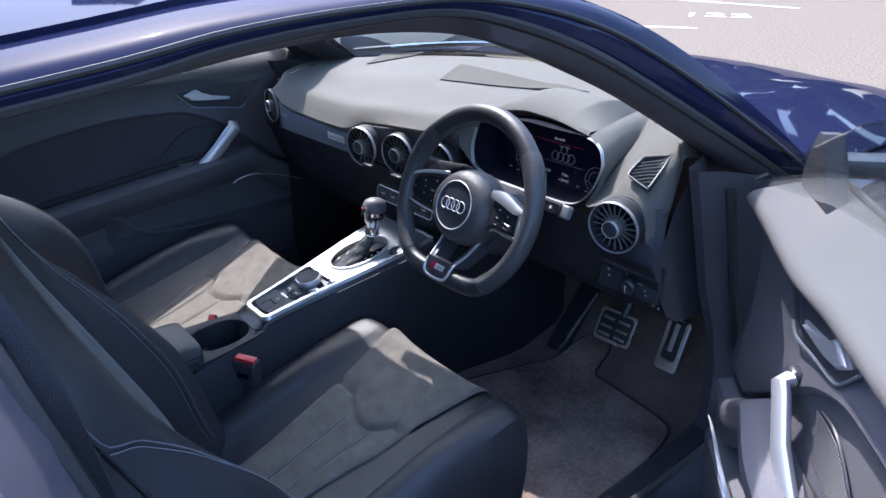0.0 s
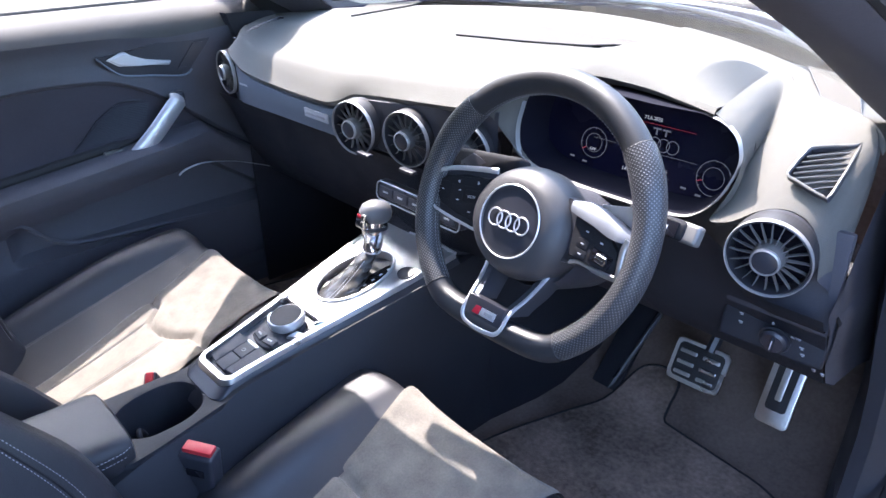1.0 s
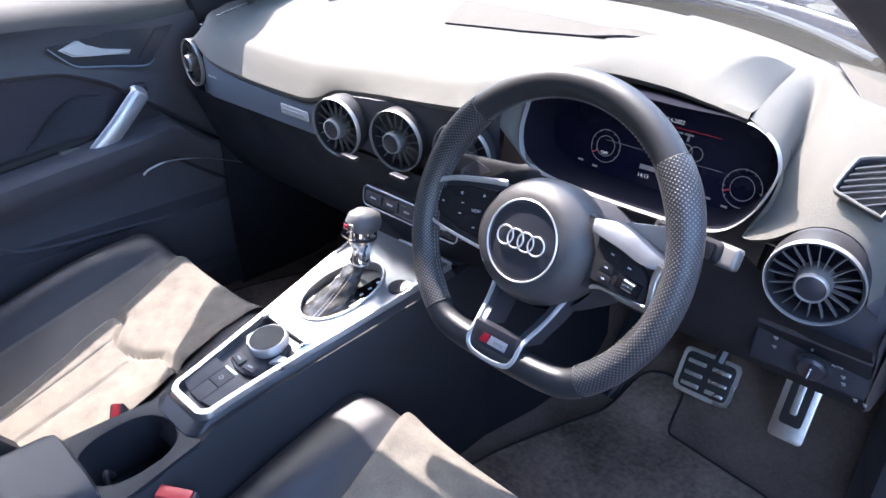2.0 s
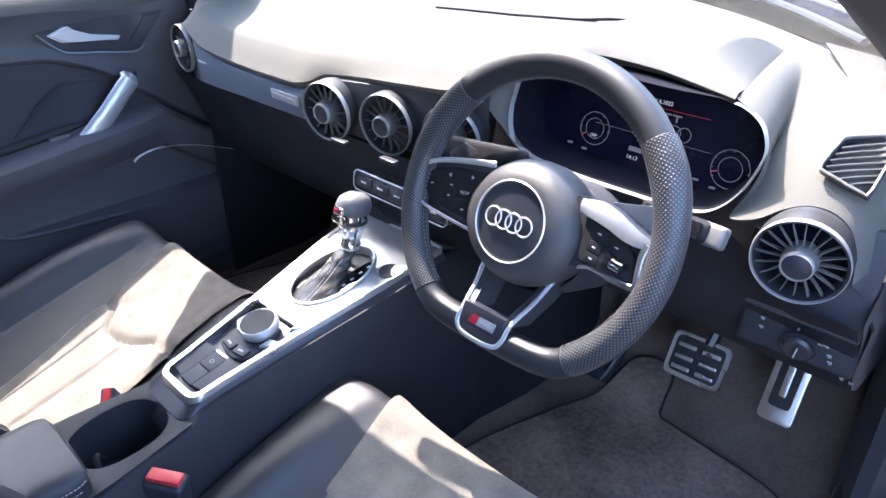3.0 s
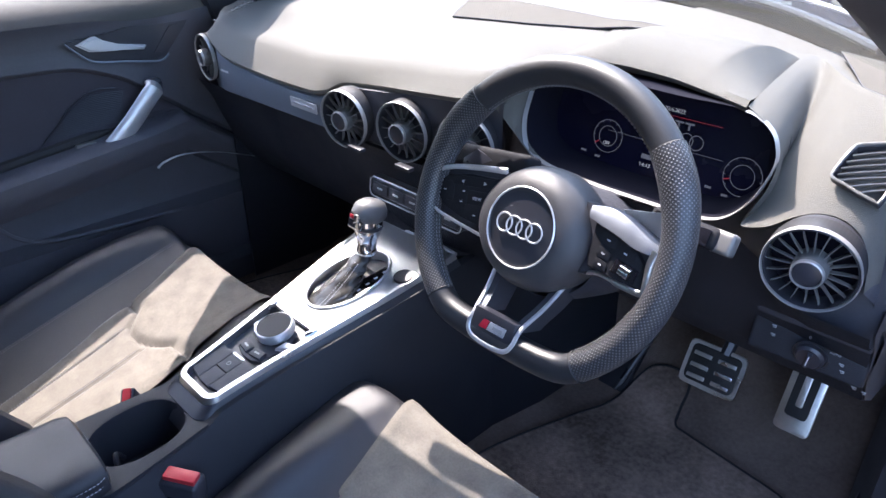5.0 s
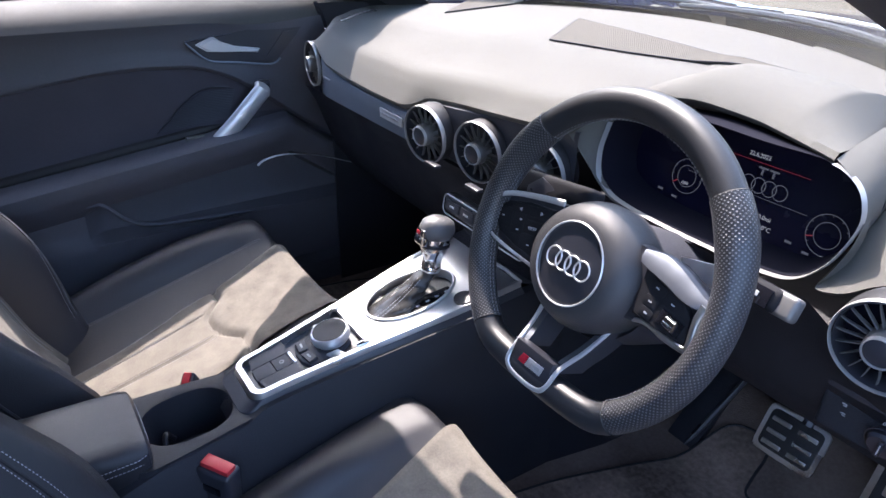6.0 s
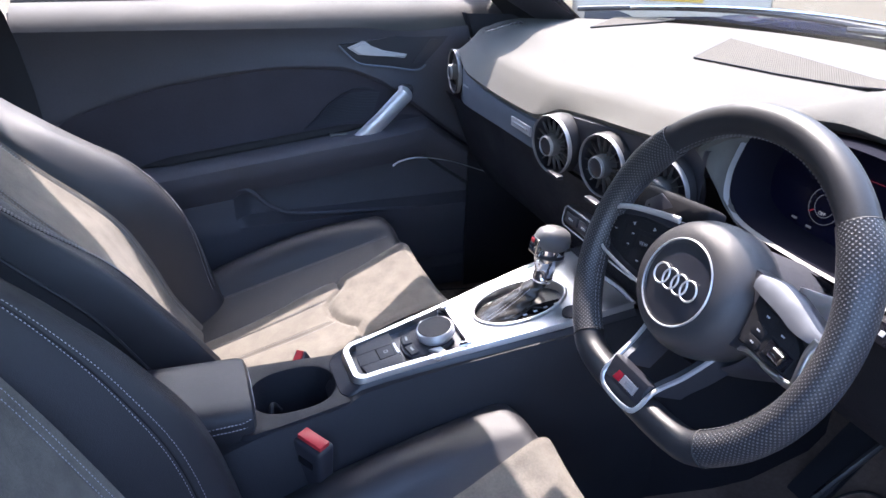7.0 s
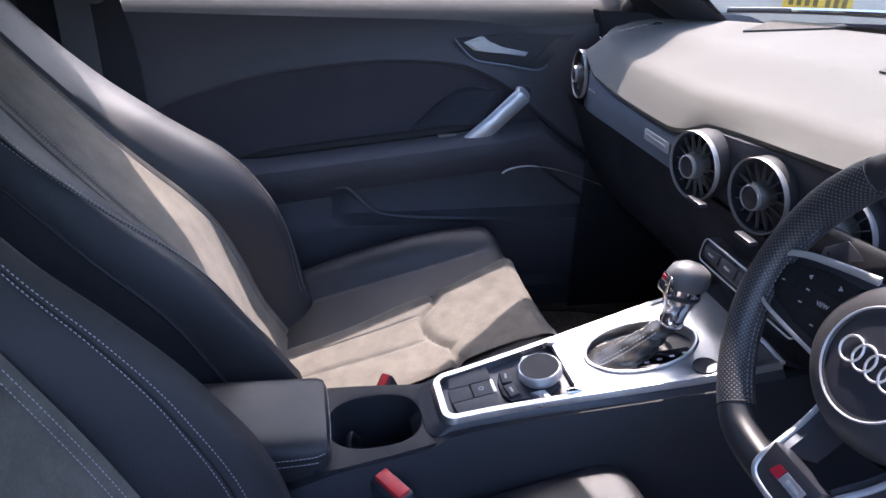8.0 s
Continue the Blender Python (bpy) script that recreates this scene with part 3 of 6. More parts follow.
# tub: floor, tunnel, bulkheads, sills
rows = []
for y, z in ((-1.25, .40), (-.95, .40), (-.80, .26), (-.5, .235), (.30, .235), (.42, .27), (.56, .42), (.62, .62), (.60, .80)):
    rows.append([Vector((x, y, z + (.05 if abs(x) > .66 else 0))) for x in (-.72, -.66, -.5, -.3, -.1, .1, .3, .5, .66, .72)])
part("floor_pan", grid(rows, thick=0.01), CARPET, shell, "dark grey carpeted floor and toe board")
for s in (1, -1):
    prof = [(.665, .25), (.672, .30), (.70, .325), (.735, .33), (.75, .345), (.77, .335), (.80, .33), (.86, .325), (.89, .29), (.89, .18)]
    rows = [[Vector((s * a, y, b + (0.08 * max(0, (y - .15) / .3) ** 2 if y > .15 else 0) * (1 if a < .78 else 0))) for a, b in prof] for y in [-.95 + 1.45 * i / 20 for i in range(21)]]
    part("sill", grid(rows), SATIN if s > 0 else DARK, shell, "dark door sill with a scuff strip")
    part("sill_seal", tube([(s * .752, -.95 + 1.1 * i / 12, .352) for i in range(13)] + [(s * .752, .22, .36), (s * .750, .262, .40), (s * .748, .268, .48), (s * .747, .23, .58), (s * .747, .185, .685), (s * .747, .145, .80), (s * .748, .112, .89)], 0.009, 8), RUBBER, shell)
    rows = []
    for z in (.25, .32, .40, .48, .58, .68, .78, .86, .92):
        y0 = table([(.25, .266), (.48, .268), (.685, .185), (.80, .145), (.89, .112), (.95, .09)], z)
        rows.append([Vector((s * a, y0 + d, z)) for a, d in ((.655, .10), (.675, .04), (.695, -.03), (.715, -.035), (.732, -.015), (.745, 0), (.775, .012), (.80, .03), (.87, .06))])
    # darker on the passenger's side than on the driver's
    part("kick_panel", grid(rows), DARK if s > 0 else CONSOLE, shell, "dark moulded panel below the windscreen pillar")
    y0 = .075 if s < 0 else .36
    rows = [[Vector((s * .664, y0 + (.635 - y0) * k / 7, z)) for k in range(8)] for z in (.235, .36, .50, .64, .76, .84)]
    # carpet brown on the driver's side, near-black console colour on the passenger's
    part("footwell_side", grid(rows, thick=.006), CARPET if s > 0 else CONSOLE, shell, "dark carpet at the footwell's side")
    rows = [[Vector((s * (.708 - .12 * max(0, z - .93) / .2 - .03 * k / 4), table([(.30, -.812), (.70, -.818), (.93, -.842), (1.14, -.91)], z) - .16 * k / 4, z)) for k in range(5)] for z in (.30, .5, .7, .8, .88, .94, 1.0, 1.07, 1.13)]
    part("post_trim", grid(rows, thick=.006), CONSOLE, shell, "dark trim of the pillar behind the door")
    rows = [[Vector((s * (x0 - .12 * max(0, (z - .93)) / .2), y + k, z)) for y, x0 in ((-.83, .745), (-.845, .715), (-.88, .70), (-1.0, .685), (-1.25, .62))] for z, k in ((.30, .03), (.5, .025), (.72, .02), (.80, .0), (.93, -.03), (1.0, -.045), (1.06, -.06), (1.12, -.08))]
    part("quarter_trim", grid(rows), PANEL, shell, "dark rear quarter trim")
    rows = [[Vector((s * (x0 - .16 * max(0, (z - .93)) / .2), y + k, z)) for y, x0 in ((-.835, .75), (-.85, .80), (-.87, .86), (-1.4, .88), (-2.0, .84))] for z, k in ((.25, .03), (.5, .025), (.72, .02), (.80, .0), (.93, -.03), (1.0, -.045), (1.06, -.06), (1.12, -.08))]
    part("rear_side_panel", grid(rows), PAINT_LIT, shell)
    part("pillar_seal", tube(spline([(s * .775, -.812, .30), (s * .775, -.818, .50), (s * .772, -.824, .72), (s * .765, -.842, .80), (s * .752, -.872, .93), (s * .71, -.888, 1.0), (s * .655, -.905, 1.06)], 5), .011, 8), RUBBER, shell, "black rubber seal on the door post")
    part("striker_plate", rbox((.05, .012, .09), pose(s * .825, -.842, .66, 4, 0, 0), .004), SATIN, shell, "dark door striker plate")
rows = [[Vector((x, y, z)) for x in (-.66, -.3, 0, .3, .66)] for y, z in ((-1.0, .40), (-1.22, .42), (-1.30, .80), (-1.40, 1.00), (-1.34, 1.06))]
part("rear_bulkhead", grid(rows), CARPET, shell, "dark rear bench and parcel shelf")
rows = [[Vector((x * w, y, z)) for x in (-.78, -.4, 0, .4, .78)] for y, z, w in ((-2.02, .92, 1), (-2.12, .88, 1), (-2.15, .55, 1), (-2.1, .3, 1))]
part("tailgate", grid(rows), PAINT, shell)
rows = [[Vector((x * w, y - .03 * abs(x), z - .05 * x * x)) for x in [-.70 + 1.4 * i / 12 for i in range(13)]] for y, z, w in ((-1.34, 1.125, .80), (-1.55, 1.075, .86), (-1.80, 1.00, .93), (-2.03, .925, 1))]
rg = part("rear_window", grid(rows, thick=.004), GLASS_DOOR, shell, "sloping tinted rear window")
rg.visible_shadow = False
for s in (1, -1):
    part("rear_pillar", tube([(s * .58, -1.28, 1.05), (s * .62, -1.55, 1.02), (s * .70, -1.85, .94), (s * .76, -2.04, .89)], .045, 10, flat=.7), PAINT, shell)

# inside mirror below the header
mir = thing("rear_view_mirror", (-.028, -.040, 1.12), "black interior rear-view mirror at the windscreen", "mirror")
part("mirror_housing", rbox((.235, .03, .062), pose(-.028, -.040, 1.122, -8, 0, 10), .02, 4), SATIN, mir)
part("mirror_foot", rbox((.05, .09, .05), pose(-.03, .005, 1.165, -28, 0, 0), .012), SATIN, mir)

# ---- doors ----
HINGE, OPEN = (0.8905, 0.2823), 40.5
ARC = [(-.86, .70), (-.738, .755), (-.543, .803), (-.342, .82), (-.226, .814), (-.14, .785), (-.076, .743), (.02, .67), (.12, .60)]


def arm_z(y):
    return .688 + .112 * y


def door(s, name, label):
    """A frameless coupe door; s is 1 for the driver's side, -1 for the passenger's."""
    d = thing(name, (s * HINGE[0], HINGE[1], .55), label, "car door")

    def P(x, y, z):
        return Vector((s * x, y, z))
    ys = [-.845 + 1.025 * i / 70 for i in range(71)]

    lx = .680 if s > 0 else .706

    def ledge(y):
        return table([(-.85, .912), (-.4, .905), (-.2, .902), (-.06, .890), (.1, .900), (.32, .905)], y) - (.006 if s < 0 else 0)
    rows = []
    for y in ys:
        e = ledge(y)
        if s < 0:
            rows.append([P(.800, y, .944), P(.792, y, .949), P(.778, y, .947), P(.762, y, .942), P(.745, y, .934), P(.731, y, .923), P(.720, y, .910), P(.714, y, .897), P(.712, y, e - .006)])
            continue
        rows.append([P(.800, y, .936), P(.792, y, .940), P(.775, y, .938), P(.750, y, .932 * .7 + (e + .012) * .3), P(lx + .020, y, e + .013), P(lx + .008, y, e + .0085), P(lx + .002, y, e + .003), P(lx, y, e - .002), P(lx + .001, y, e - .006)])
    part("ledge", grid(rows), PANEL_TOP, d, "pale sunlit soft top of the door trim")
    rows = []
    for y in ys:
        zt, za = ledge(y), table(ARC, y)
        rows.append([P(.712 + .006 * math.sin(math.pi * k / 9) - (.004 if k > 6 else 0) - (.714 - lx) * (.8, .4, .1, 0, 0, 0, 0, 0, 0, 0)[k], y, zt + (za - zt) * k / 9) for k in range(10)] + [P(.710, y, za - .004), P(.720, y, za - .010)])
    part("upper_panel", grid(rows), PANEL, d)
    rows = []
    for y in ys:
        za, zb = table(ARC, y) - .008, arm_z(y)
        if zb > za - .012:
            zb = za - .012
        rows.append([P(.719 + .004 * math.sin(math.pi * k / 9) - .006 * max(0, k - 7), y, za + (zb - za) * k / 9) for k in range(10)])
    part("insert", grid(rows), INSERT, d, "dark cloth door insert")
    rows = []
    for y in ys:
        za = min(arm_z(y), table(ARC, y) - .02)
        pk = table([(-.48, 0), (-.44, 1), (.10, 1), (.16, 0)], y)
        f = table([(-.85, .55), (-.6, 1), (-.15, 1), (-.02, .55), (.12, .15), (.32, 0)], y)
        rows.append([P(.708, y, za + .004), P(.702 - .02 * f, y, za + .002), P(.690 - .030 * f, y, za - .002), P(.684 - .036 * f, y, za - .012), P(.683 - .036 * f, y, za - .030),
                     P(.688 - .032 * f, y, za - .052), P(.694 - .024 * f, y, za - .070), P(.694 - .016 * f, y, za - .085), P(.690 + .034 * pk, y, za - .098), P(.690 + .036 * pk, y, .502), P(.688 + .030 * pk, y, .484), P(.680, y, .468), P(.682, y, .45), P(.688, y, .40), P(.690, y, .34), P(.70, y, .27), P(.73, y, .245)])
    part("armrest_panel", grid(rows), PANEL, d)
    rows = []
    for y in ys:
        rows.append([P(.80, y, .936), P(.815, y, .930), P(.845, y, .90), P(.872, y, .80), P(.882, y, .62), P(.875, y, .45), P(.85, y, .30), P(.80, y, .25), P(.73, y, .245)])
    part("outer_skin", grid(rows), PAINT, d, "dark blue outer door skin")
    for y in (ys[0], ys[-1]):
        z = [.93, .90, .86, .80, .72, .62, .52, .42, .32, .25]
        xi = [.795, .715, .714, .714, .715, .70, .69, .69, .70, .735]
        xo = [.80, .84, .855, .872, .880, .882, .878, .87, .852, .80]
        part("end_face", grid([[P(a, y, q) for a, q in zip(xi, z)], [P((a + b) / 2, y + (-.012 if y < 0 else .012), q) for a, b, q in zip(xi, xo, z)], [P(b, y, q) for b, q in zip(xo, z)]]), DARK, d)
    rows = []
    for k in range(8):
        t = k / 7
        rows.append([P(.796 - .135 * t - .02 * t * t, y - .03 * t, .93 + (1.178 - .93) * t * table([(-.86, .93), (-.5, 1.0), (-.34, .90), (-.25, .79), (-.145, .60), (-.03, .36), (.04, .22)], y)) for y in [-.86 + .90 * i / 24 for i in range(25)]])
    g = part("window_glass", grid(rows, thick=.004), GLASS_DOOR, d, "tinted frameless window glass")
    g.visible_shadow = False
    part("glass_seal", tube([P(.797, y, .942 if s > 0 else .950) for y in ys], .005, 6), RUBBER, d, "black rubber window seal")
    # mirror sail and outside mirror
    sail = slab([(.055, .925), (.165, .915), (.172, .945), (.158, .985), (.140, 1.012), (.126, 1.012), (.094, .975)], .03, basis(P(.778, 0, 0), (0, 1, 0), (0, 0, 1)), .006)
    part("mirror_sail", sail, RUBBER, d, "black triangular mirror foot")
    mh = part("mirror_housing", rbox((.19, .10, .125), pose(s * .975, .16, 1.00, 0, 0, -s * 12), .035, 4), PAINT, d, "dark blue outside mirror")
    part("mirror_glass", rbox((.165, .006, .10), pose(s * .982, .108, 1.00, 0, 0, -s * 12), .003), CHROME, mh)
    part("mirror_arm", rbox((.16, .05, .03), pose(s * .86, .17, .958, 0, 0, 0), .01), SATIN, d)
    # inner handle in its recess
    outl = [(-.222, .860), (-.188, .826), (-.170, .818), (-.05, .800), (-.028, .806), (.036, .872), (.030, .880), (-.06, .882), (-.130, .868)]

    def plate(name, out, x, depth, m_, lab="", bev=.002, par=None):
        bm = bmesh.new()
        top = [bm.verts.new(P(x, a, b)) for a, b in out]
        bot = [bm.verts.new(P(x + depth, a, b)) for a, b in out]
        bm.faces.new(top)
        bm.faces.new(bot[::-1])
        for i in range(len(out)):
            j = (i + 1) % len(out)
            bm.faces.new((bot[i], bot[j], top[j], top[i]))
        if bev:
            tset = set(top)
            bmesh.ops.bevel(bm, geom=[e for e in bm.edges if e.verts[0] in tset and e.verts[1] in tset], offset=bev, segments=3, affect="EDGES")
        return part(name, bm, m_, par or d, lab)
    bez = plate("handle_recess", [(p[0], p[1]) for p in outl], .7095, .012, SATIN, "dark recess behind the inner handle")
    line = spline([P(.7085, a, b) for a, b in ((-.222, .858), (-.190, .826), (-.168, .815), (-.11, .807), (-.045, .797), (-.022, .808))], 5)
    part("recess_edge", tube(line, .0022, 6), STRIPMAT, bez)
    plate("inner_handle", [(-.204, .853), (-.170, .866), (-.163, .865), (-.142, .848), (-.120, .8435), (-.068, .834), (-.074, .826), (-.125, .833), (-.150, .835), (-.182, .838)], .7005, .010, SILVER, "satin silver door release handle", .004)
    plate("lock_button", [(-.058, .812), (-.032, .814), (.016, .866), (-.012, .866)], .7075, .004, SATIN)
    # pull bar
    a, b = P(.672 if s < 0 else .688, -.083, .751), P(.676 if s < 0 else .688, -.196, .645)
    pull = part("pull_handle", tube([a + (P(.012, .004, .005) - P(0, 0, 0)), a, a.lerp(b, .1), a.lerp(b, .5) + P(-.005, 0, 0), a.lerp(b, .9), b, b + (P(.02, -.01, -.012) - P(0, 0, 0))], .0195, 14, flat=.55, up=(1, 0, 0)), SILVER, d, "satin silver diagonal pull handle")
    for e, o in ((a, P(.012, .010, .006)), (b, P(.012, -.006, -.008))):
        part("handle_mount", rbox((.024, .030, .024), Matrix.Translation(e + o - P(0, 0, 0) + P(.008, 0, 0)), .010, 3), SATIN, pull)
    # ribbed speaker field
    for k in range(26):
        t = k / 25
        z = .662 + .088 * t
        y0 = table([(.656, -.326), (.70, -.272), (.731, -.238), (.756, -.188)], z)
        y1 = -.160 + .03 * t
        part("speaker_rib", tube([P(.7175, y0, z), P(.7175, (y0 + y1) / 2, z + .001), P(.7175, y1, z - .002)], .0012, 5), SATIN, d)
    sp = spline([P(.717, y, z) for y, z in ((-.332, .654), (-.275, .703), (-.242, .734), (-.19, .760), (-.145, .757))], 5)
    part("speaker_edge", tube(sp, .002, 5), SATIN, d)
    # solid dark bar in place of the shade between insert and armrest
    part("armrest_gap_shade", tube([P(.706, -.66 + .50 * i / 16, arm_z(-.66 + .50 * i / 16) + .009) for i in range(17)], lambda t: .011 * min(1, 8 * t + .1, 8 - 8 * t + .1), 8, flat=1.0, up=(1, 0, 0)), RUBBER, d, "dark bar standing for the shade in the gap above the armrest")
    # thin bright line over the lower bin, switch, pocket lip
    ln = spline([P(.640, -.122, .596), P(.637, -.105, .607), P(.638, -.06, .611), P(.648, .02, .592), P(.664, .12, .55)], 5)
    part("bright_trim", tube(ln, lambda t: .0045 * (1 - .7 * t), 6, flat=.5), SILVER, d, "thin bright trim line")
    part("window_switch", rbox((.012, .04, .008), Matrix.Translation(P(.690, -.235, arm_z(-.235) + .003)), .003), COLLAR, d, "small grey switch")
    lip = spline([P(.684, -.60, .548), P(.676, -.47, .562), P(.672, -.44, .556), P(.672, -.40, .515), P(.676, -.33, .490), P(.684, -.1, .47), P(.688, .1, .45)], 5)
    part("pocket_lip", tube(lip, .005, 6), PANEL, d)
    return d


door(-1, "passenger_door", "closed passenger door with dark trim and silver handles")
driver_door = door(1, "driver_door", "open driver's door with dark trim and silver handles")
driver_door.rotation_euler = (0, 0, radians(OPEN))

# seat belt guide and belt beside the passenger's seat
belt = thing("seat_belt", (-.66, -.90, .95), "dark grey seat belt hanging through its guide loop", "seat belt")
loop = spline([(-.655, -.955, .955), (-.652, -.94, .972), (-.645, -.885, .982), (-.643, -.868, .972), (-.648, -.862, .935), (-.655, -.92, .938), (-.660, -.95, .940)], 5, True)
part("guide_loop", tube(loop, .0075, 8, True, up=(1, 0, 0)), COLLAR, belt, "satin black guide loop")
rows = []
for k in range(13):
    t = k / 12
    c = Vector((-.640 + .05 * t, -.905 + .02 * t, .955 - .55 * t))
    rows.append([c + Vector((.004 * math.sin(3 * t), -.028 + .056 * i / 4, .008 * i / 4 * (1 - t))) for i in range(5)])
part("webbing", grid(rows, thick=.0015), WEB, belt)

# ---- dashboard ----
dash = thing("dashboard", (0, .1, .8), "grey soft-touch dashboard with round vents and a digital cluster", "dashboard")
LOW_Z = [(-.66, .835), (-.60, .852), (-.56, .842), (-.49, .829), (-.40, .823), (-.30, .821), (-.21, .822), (-.176, .826), (-.143, .842), (-.064, .851), (.014, .857), (.085, .862), (.129, .868), (.165, .884), (.20, .905)]
LOW_Y = [(-.66, .055), (-.61, .020), (-.56, .006), (-.48, -.008), (-.20, -.010), (-.145, .012), (-.06, .020), (.014, .024), (.08, .030), (.129, .032), (.165, .045), (.20, .066)]
SOFT_Z = [(-.66, .835), (-.60, .852), (-.56, .842), (-.49, .829), (-.40, .823), (-.30, .822), (-.15, .834), (.014, .853), (.129, .866), (.165, .884), (.20, .905)]
SOFT_Y = [(-.66, .055), (-.61, .020), (-.56, .006), (-.48, -.008), (-.25, -.008), (-.06, .012), (.08, .026), (.129, .032), (.165, .045), (.20, .066)]


def top_z(x, y):
    """Height of the dashboard's upper face."""
    return table([(0.02, .868), (.06, .888), (.12, .902), (.2, .913), (.33, .924), (.45, .932), (.56, .936)], y) + .006 * math.exp(-((x - .0) / .35) ** 2)


def pad_row(x, n=14):
    y0, z0 = table(LOW_Y, x), table(LOW_Z, x)
    ys, zs = table(SOFT_Y, x), table(SOFT_Z, x)
    yb = ws_base(x).y - .004
    dy = y0 + .012
    pts = [Vector((x, y0 + .012, z0 - .006)), Vector((x, y0 + .001, z0)), Vector((x, y0 - .001, z0 + .006))]
    zc = max(zs + .030, top_z(x, ys + .045) - .012) if x < .12 else zs + .030 - .026 * min(1, (x - .12) / .05)
    pts += [Vector((x, ys + .014, max(z0 + .004, zs + (zc - zs) * .55))), Vector((x, ys + .030, max(zc, z0 + .008))), Vector((x, ys + .042, max(zc + .008, z0 + .014)))]
    for k in range(n):
        t = (k + 1) / n
        y = (ys + .042) * (1 - t) + yb * t
        z = top_z(x, y)
        f = min(1, t * 3)
        pts.append(Vector((x, y, max((zc + .008) * (1 - f) + z * f, zc + .008 if f < 1 else z))))
    return pts


xs = [-.662 + .860 * i / 86 for i in range(87)]
part("top_pad", grid([pad_row(x) for x in xs]), SOFT, dash, "grey grained upper pad, sunlit")
# behind the binnacle and on the driver's side the upper face goes on to the screen
BEND = [(.195, .31), (.40, .325), (.446, .322), (.470, .309), (.491, .274), (.530, .215), (.564, .184), (.60, .160), (.644, .128), (.66, .11)]
rows = []
for i in range(41):
    x = .195 + .463 * i / 40
    y0, yb = table(BEND, x), max(ws_base(x).y - .004, table(BEND, x) + .02)
    rows.append([Vector((x, y0 + (yb - y0) * k / 8, top_z(x, y0 + (yb - y0) * k / 8) + (.004 if k else -.004) + max(0, .935 - top_z(x, y0)) * (1 - k / 8) * min(1, max(0, (x - .44) / .05)) - .02 * max(0, (x - .62) / .04) ** 2)) for k in range(9)])
part("top_pad", grid(rows), SOFT, dash, "grey grained upper pad, sunlit")

# hood over the instruments: a low arch that falls off steeply to a crease at its end
rows = []
for i in range(43):
    pts = []
    for k in range(9):
        u = k / 8
        xc = .478 - .033 * u
        xf = xc - .064 * (1 - u) - .006
        x = .160 + (xf - .160) * i / 30 if i <= 30 else xf + (xc - xf) * (i - 30) / 12
        if not k:
            x0 = x
            yl = table([(.160, .040), (.19, .060), (.215, .088), (.25, .112), (.30, .124), (.36, .122), (.42, .108), (.478, .090)], x0)
            zl = table([(.160, .874), (.19, .904), (.22, .924), (.29, .933), (.36, .931), (.42, .928), (.478, .925)], x0)
            f = table([(.160, 0), (.22, .5), (.28, 1), (.42, 1), (.478, 1)], x0)
            pts = [Vector((x0, yl + .018, zl - .012)), Vector((x0, yl + .002, zl - .004)), Vector((x0, yl, zl)), Vector((x0, yl + .006, zl + .006))]
            continue
        y = yl + .006 + (.325 - yl - .006) * u
        fall = 1.0 if i <= 30 else 1 - (i - 30) / 12
        pts.append(Vector((x, y, (zl + .006) * (1 - u) + (top_z(x, y) + .005) * u + .034 * f * math.sin(math.pi * u ** .85) * fall)))
    pts += [Vector((x, .345, top_z(x, .345) + .0052)), Vector((x, .36, top_z(x, .36) + .001))]
    rows.append(pts)
hood = part("binnacle_hood", grid(rows), SOFT, dash, "grey hood over the instruments")
part("hood_seam", tube(spline([p + Vector((.001, 0, -.0004)) for p in rows[-1][4:12]], 3), .0018, 5), SATIN, hood)

# the driver's end of the dashboard: from the instrument opening and the vent's arch up to the screen
START = spline([(.479, .092, .926), (.500, .082, .918), (.518, .078, .904), (.528, .074, .882), (.527, .068, .855), (.518, .060, .826), (.512, .055, .808), (.540, .050, .818), (.563, .052, .836), (.583, .056, .846), (.606, .056, .848), (.627, .054, .838), (.640, .052, .815), (.645, .052, .780)], 5)
FINISH = spline([(.447, .322, .938), (.455, .320, .938), (.464, .314, .938), (.476, .300, .938), (.491, .274, .937), (.510, .243, .937), (.530, .215, .937), (.547, .198, .937), (.564, .184, .937), (.585, .170, .937), (.615, .150, .936), (.645, .125, .930), (.656, .100, .880), (.655, .072, .790)], 5)


def wing_col(i):
    a, b = START[i], FINISH[i]
    t = i / (len(START) - 1)
    pts = [a + Vector((0, .014, -.008)), a]
    for k in range(1, 13):
        u = k / 12
        bul = (.004 - .012 * math.exp(-((t - .30) / .12) ** 2)) * math.sin(math.pi * u) ** .9
        pts.append(a.lerp(b, u) + Vector((0, -.55, .83)) * bul)
    return pts + [b + Vector((0, .012, -.006))]


wing = [wing_col(i) for i in range(len(START))]
part("dash_end", grid(wing), SOFT, dash, "grey grained end of the dashboard")
rows = [[p, p + Vector((.008, .012, -.012)), Vector((.672, .08 + .010 * k, .72)), Vector((.668, .088 + .010 * k, .662))] for k, p in enumerate(wing[-1])]
part("dash_side", grid(rows), DARK, dash)
rows = [[p for p in (pad_row(-.662)[k], pad_row(-.662)[k] + Vector((-.008, .012, -.012)), Vector((-.672, .08 + .014 * k, .70)), Vector((-.665, .10 + .014 * k, .55)))] for k in range(20)]
part("dash_side", grid(rows), DARK, dash)
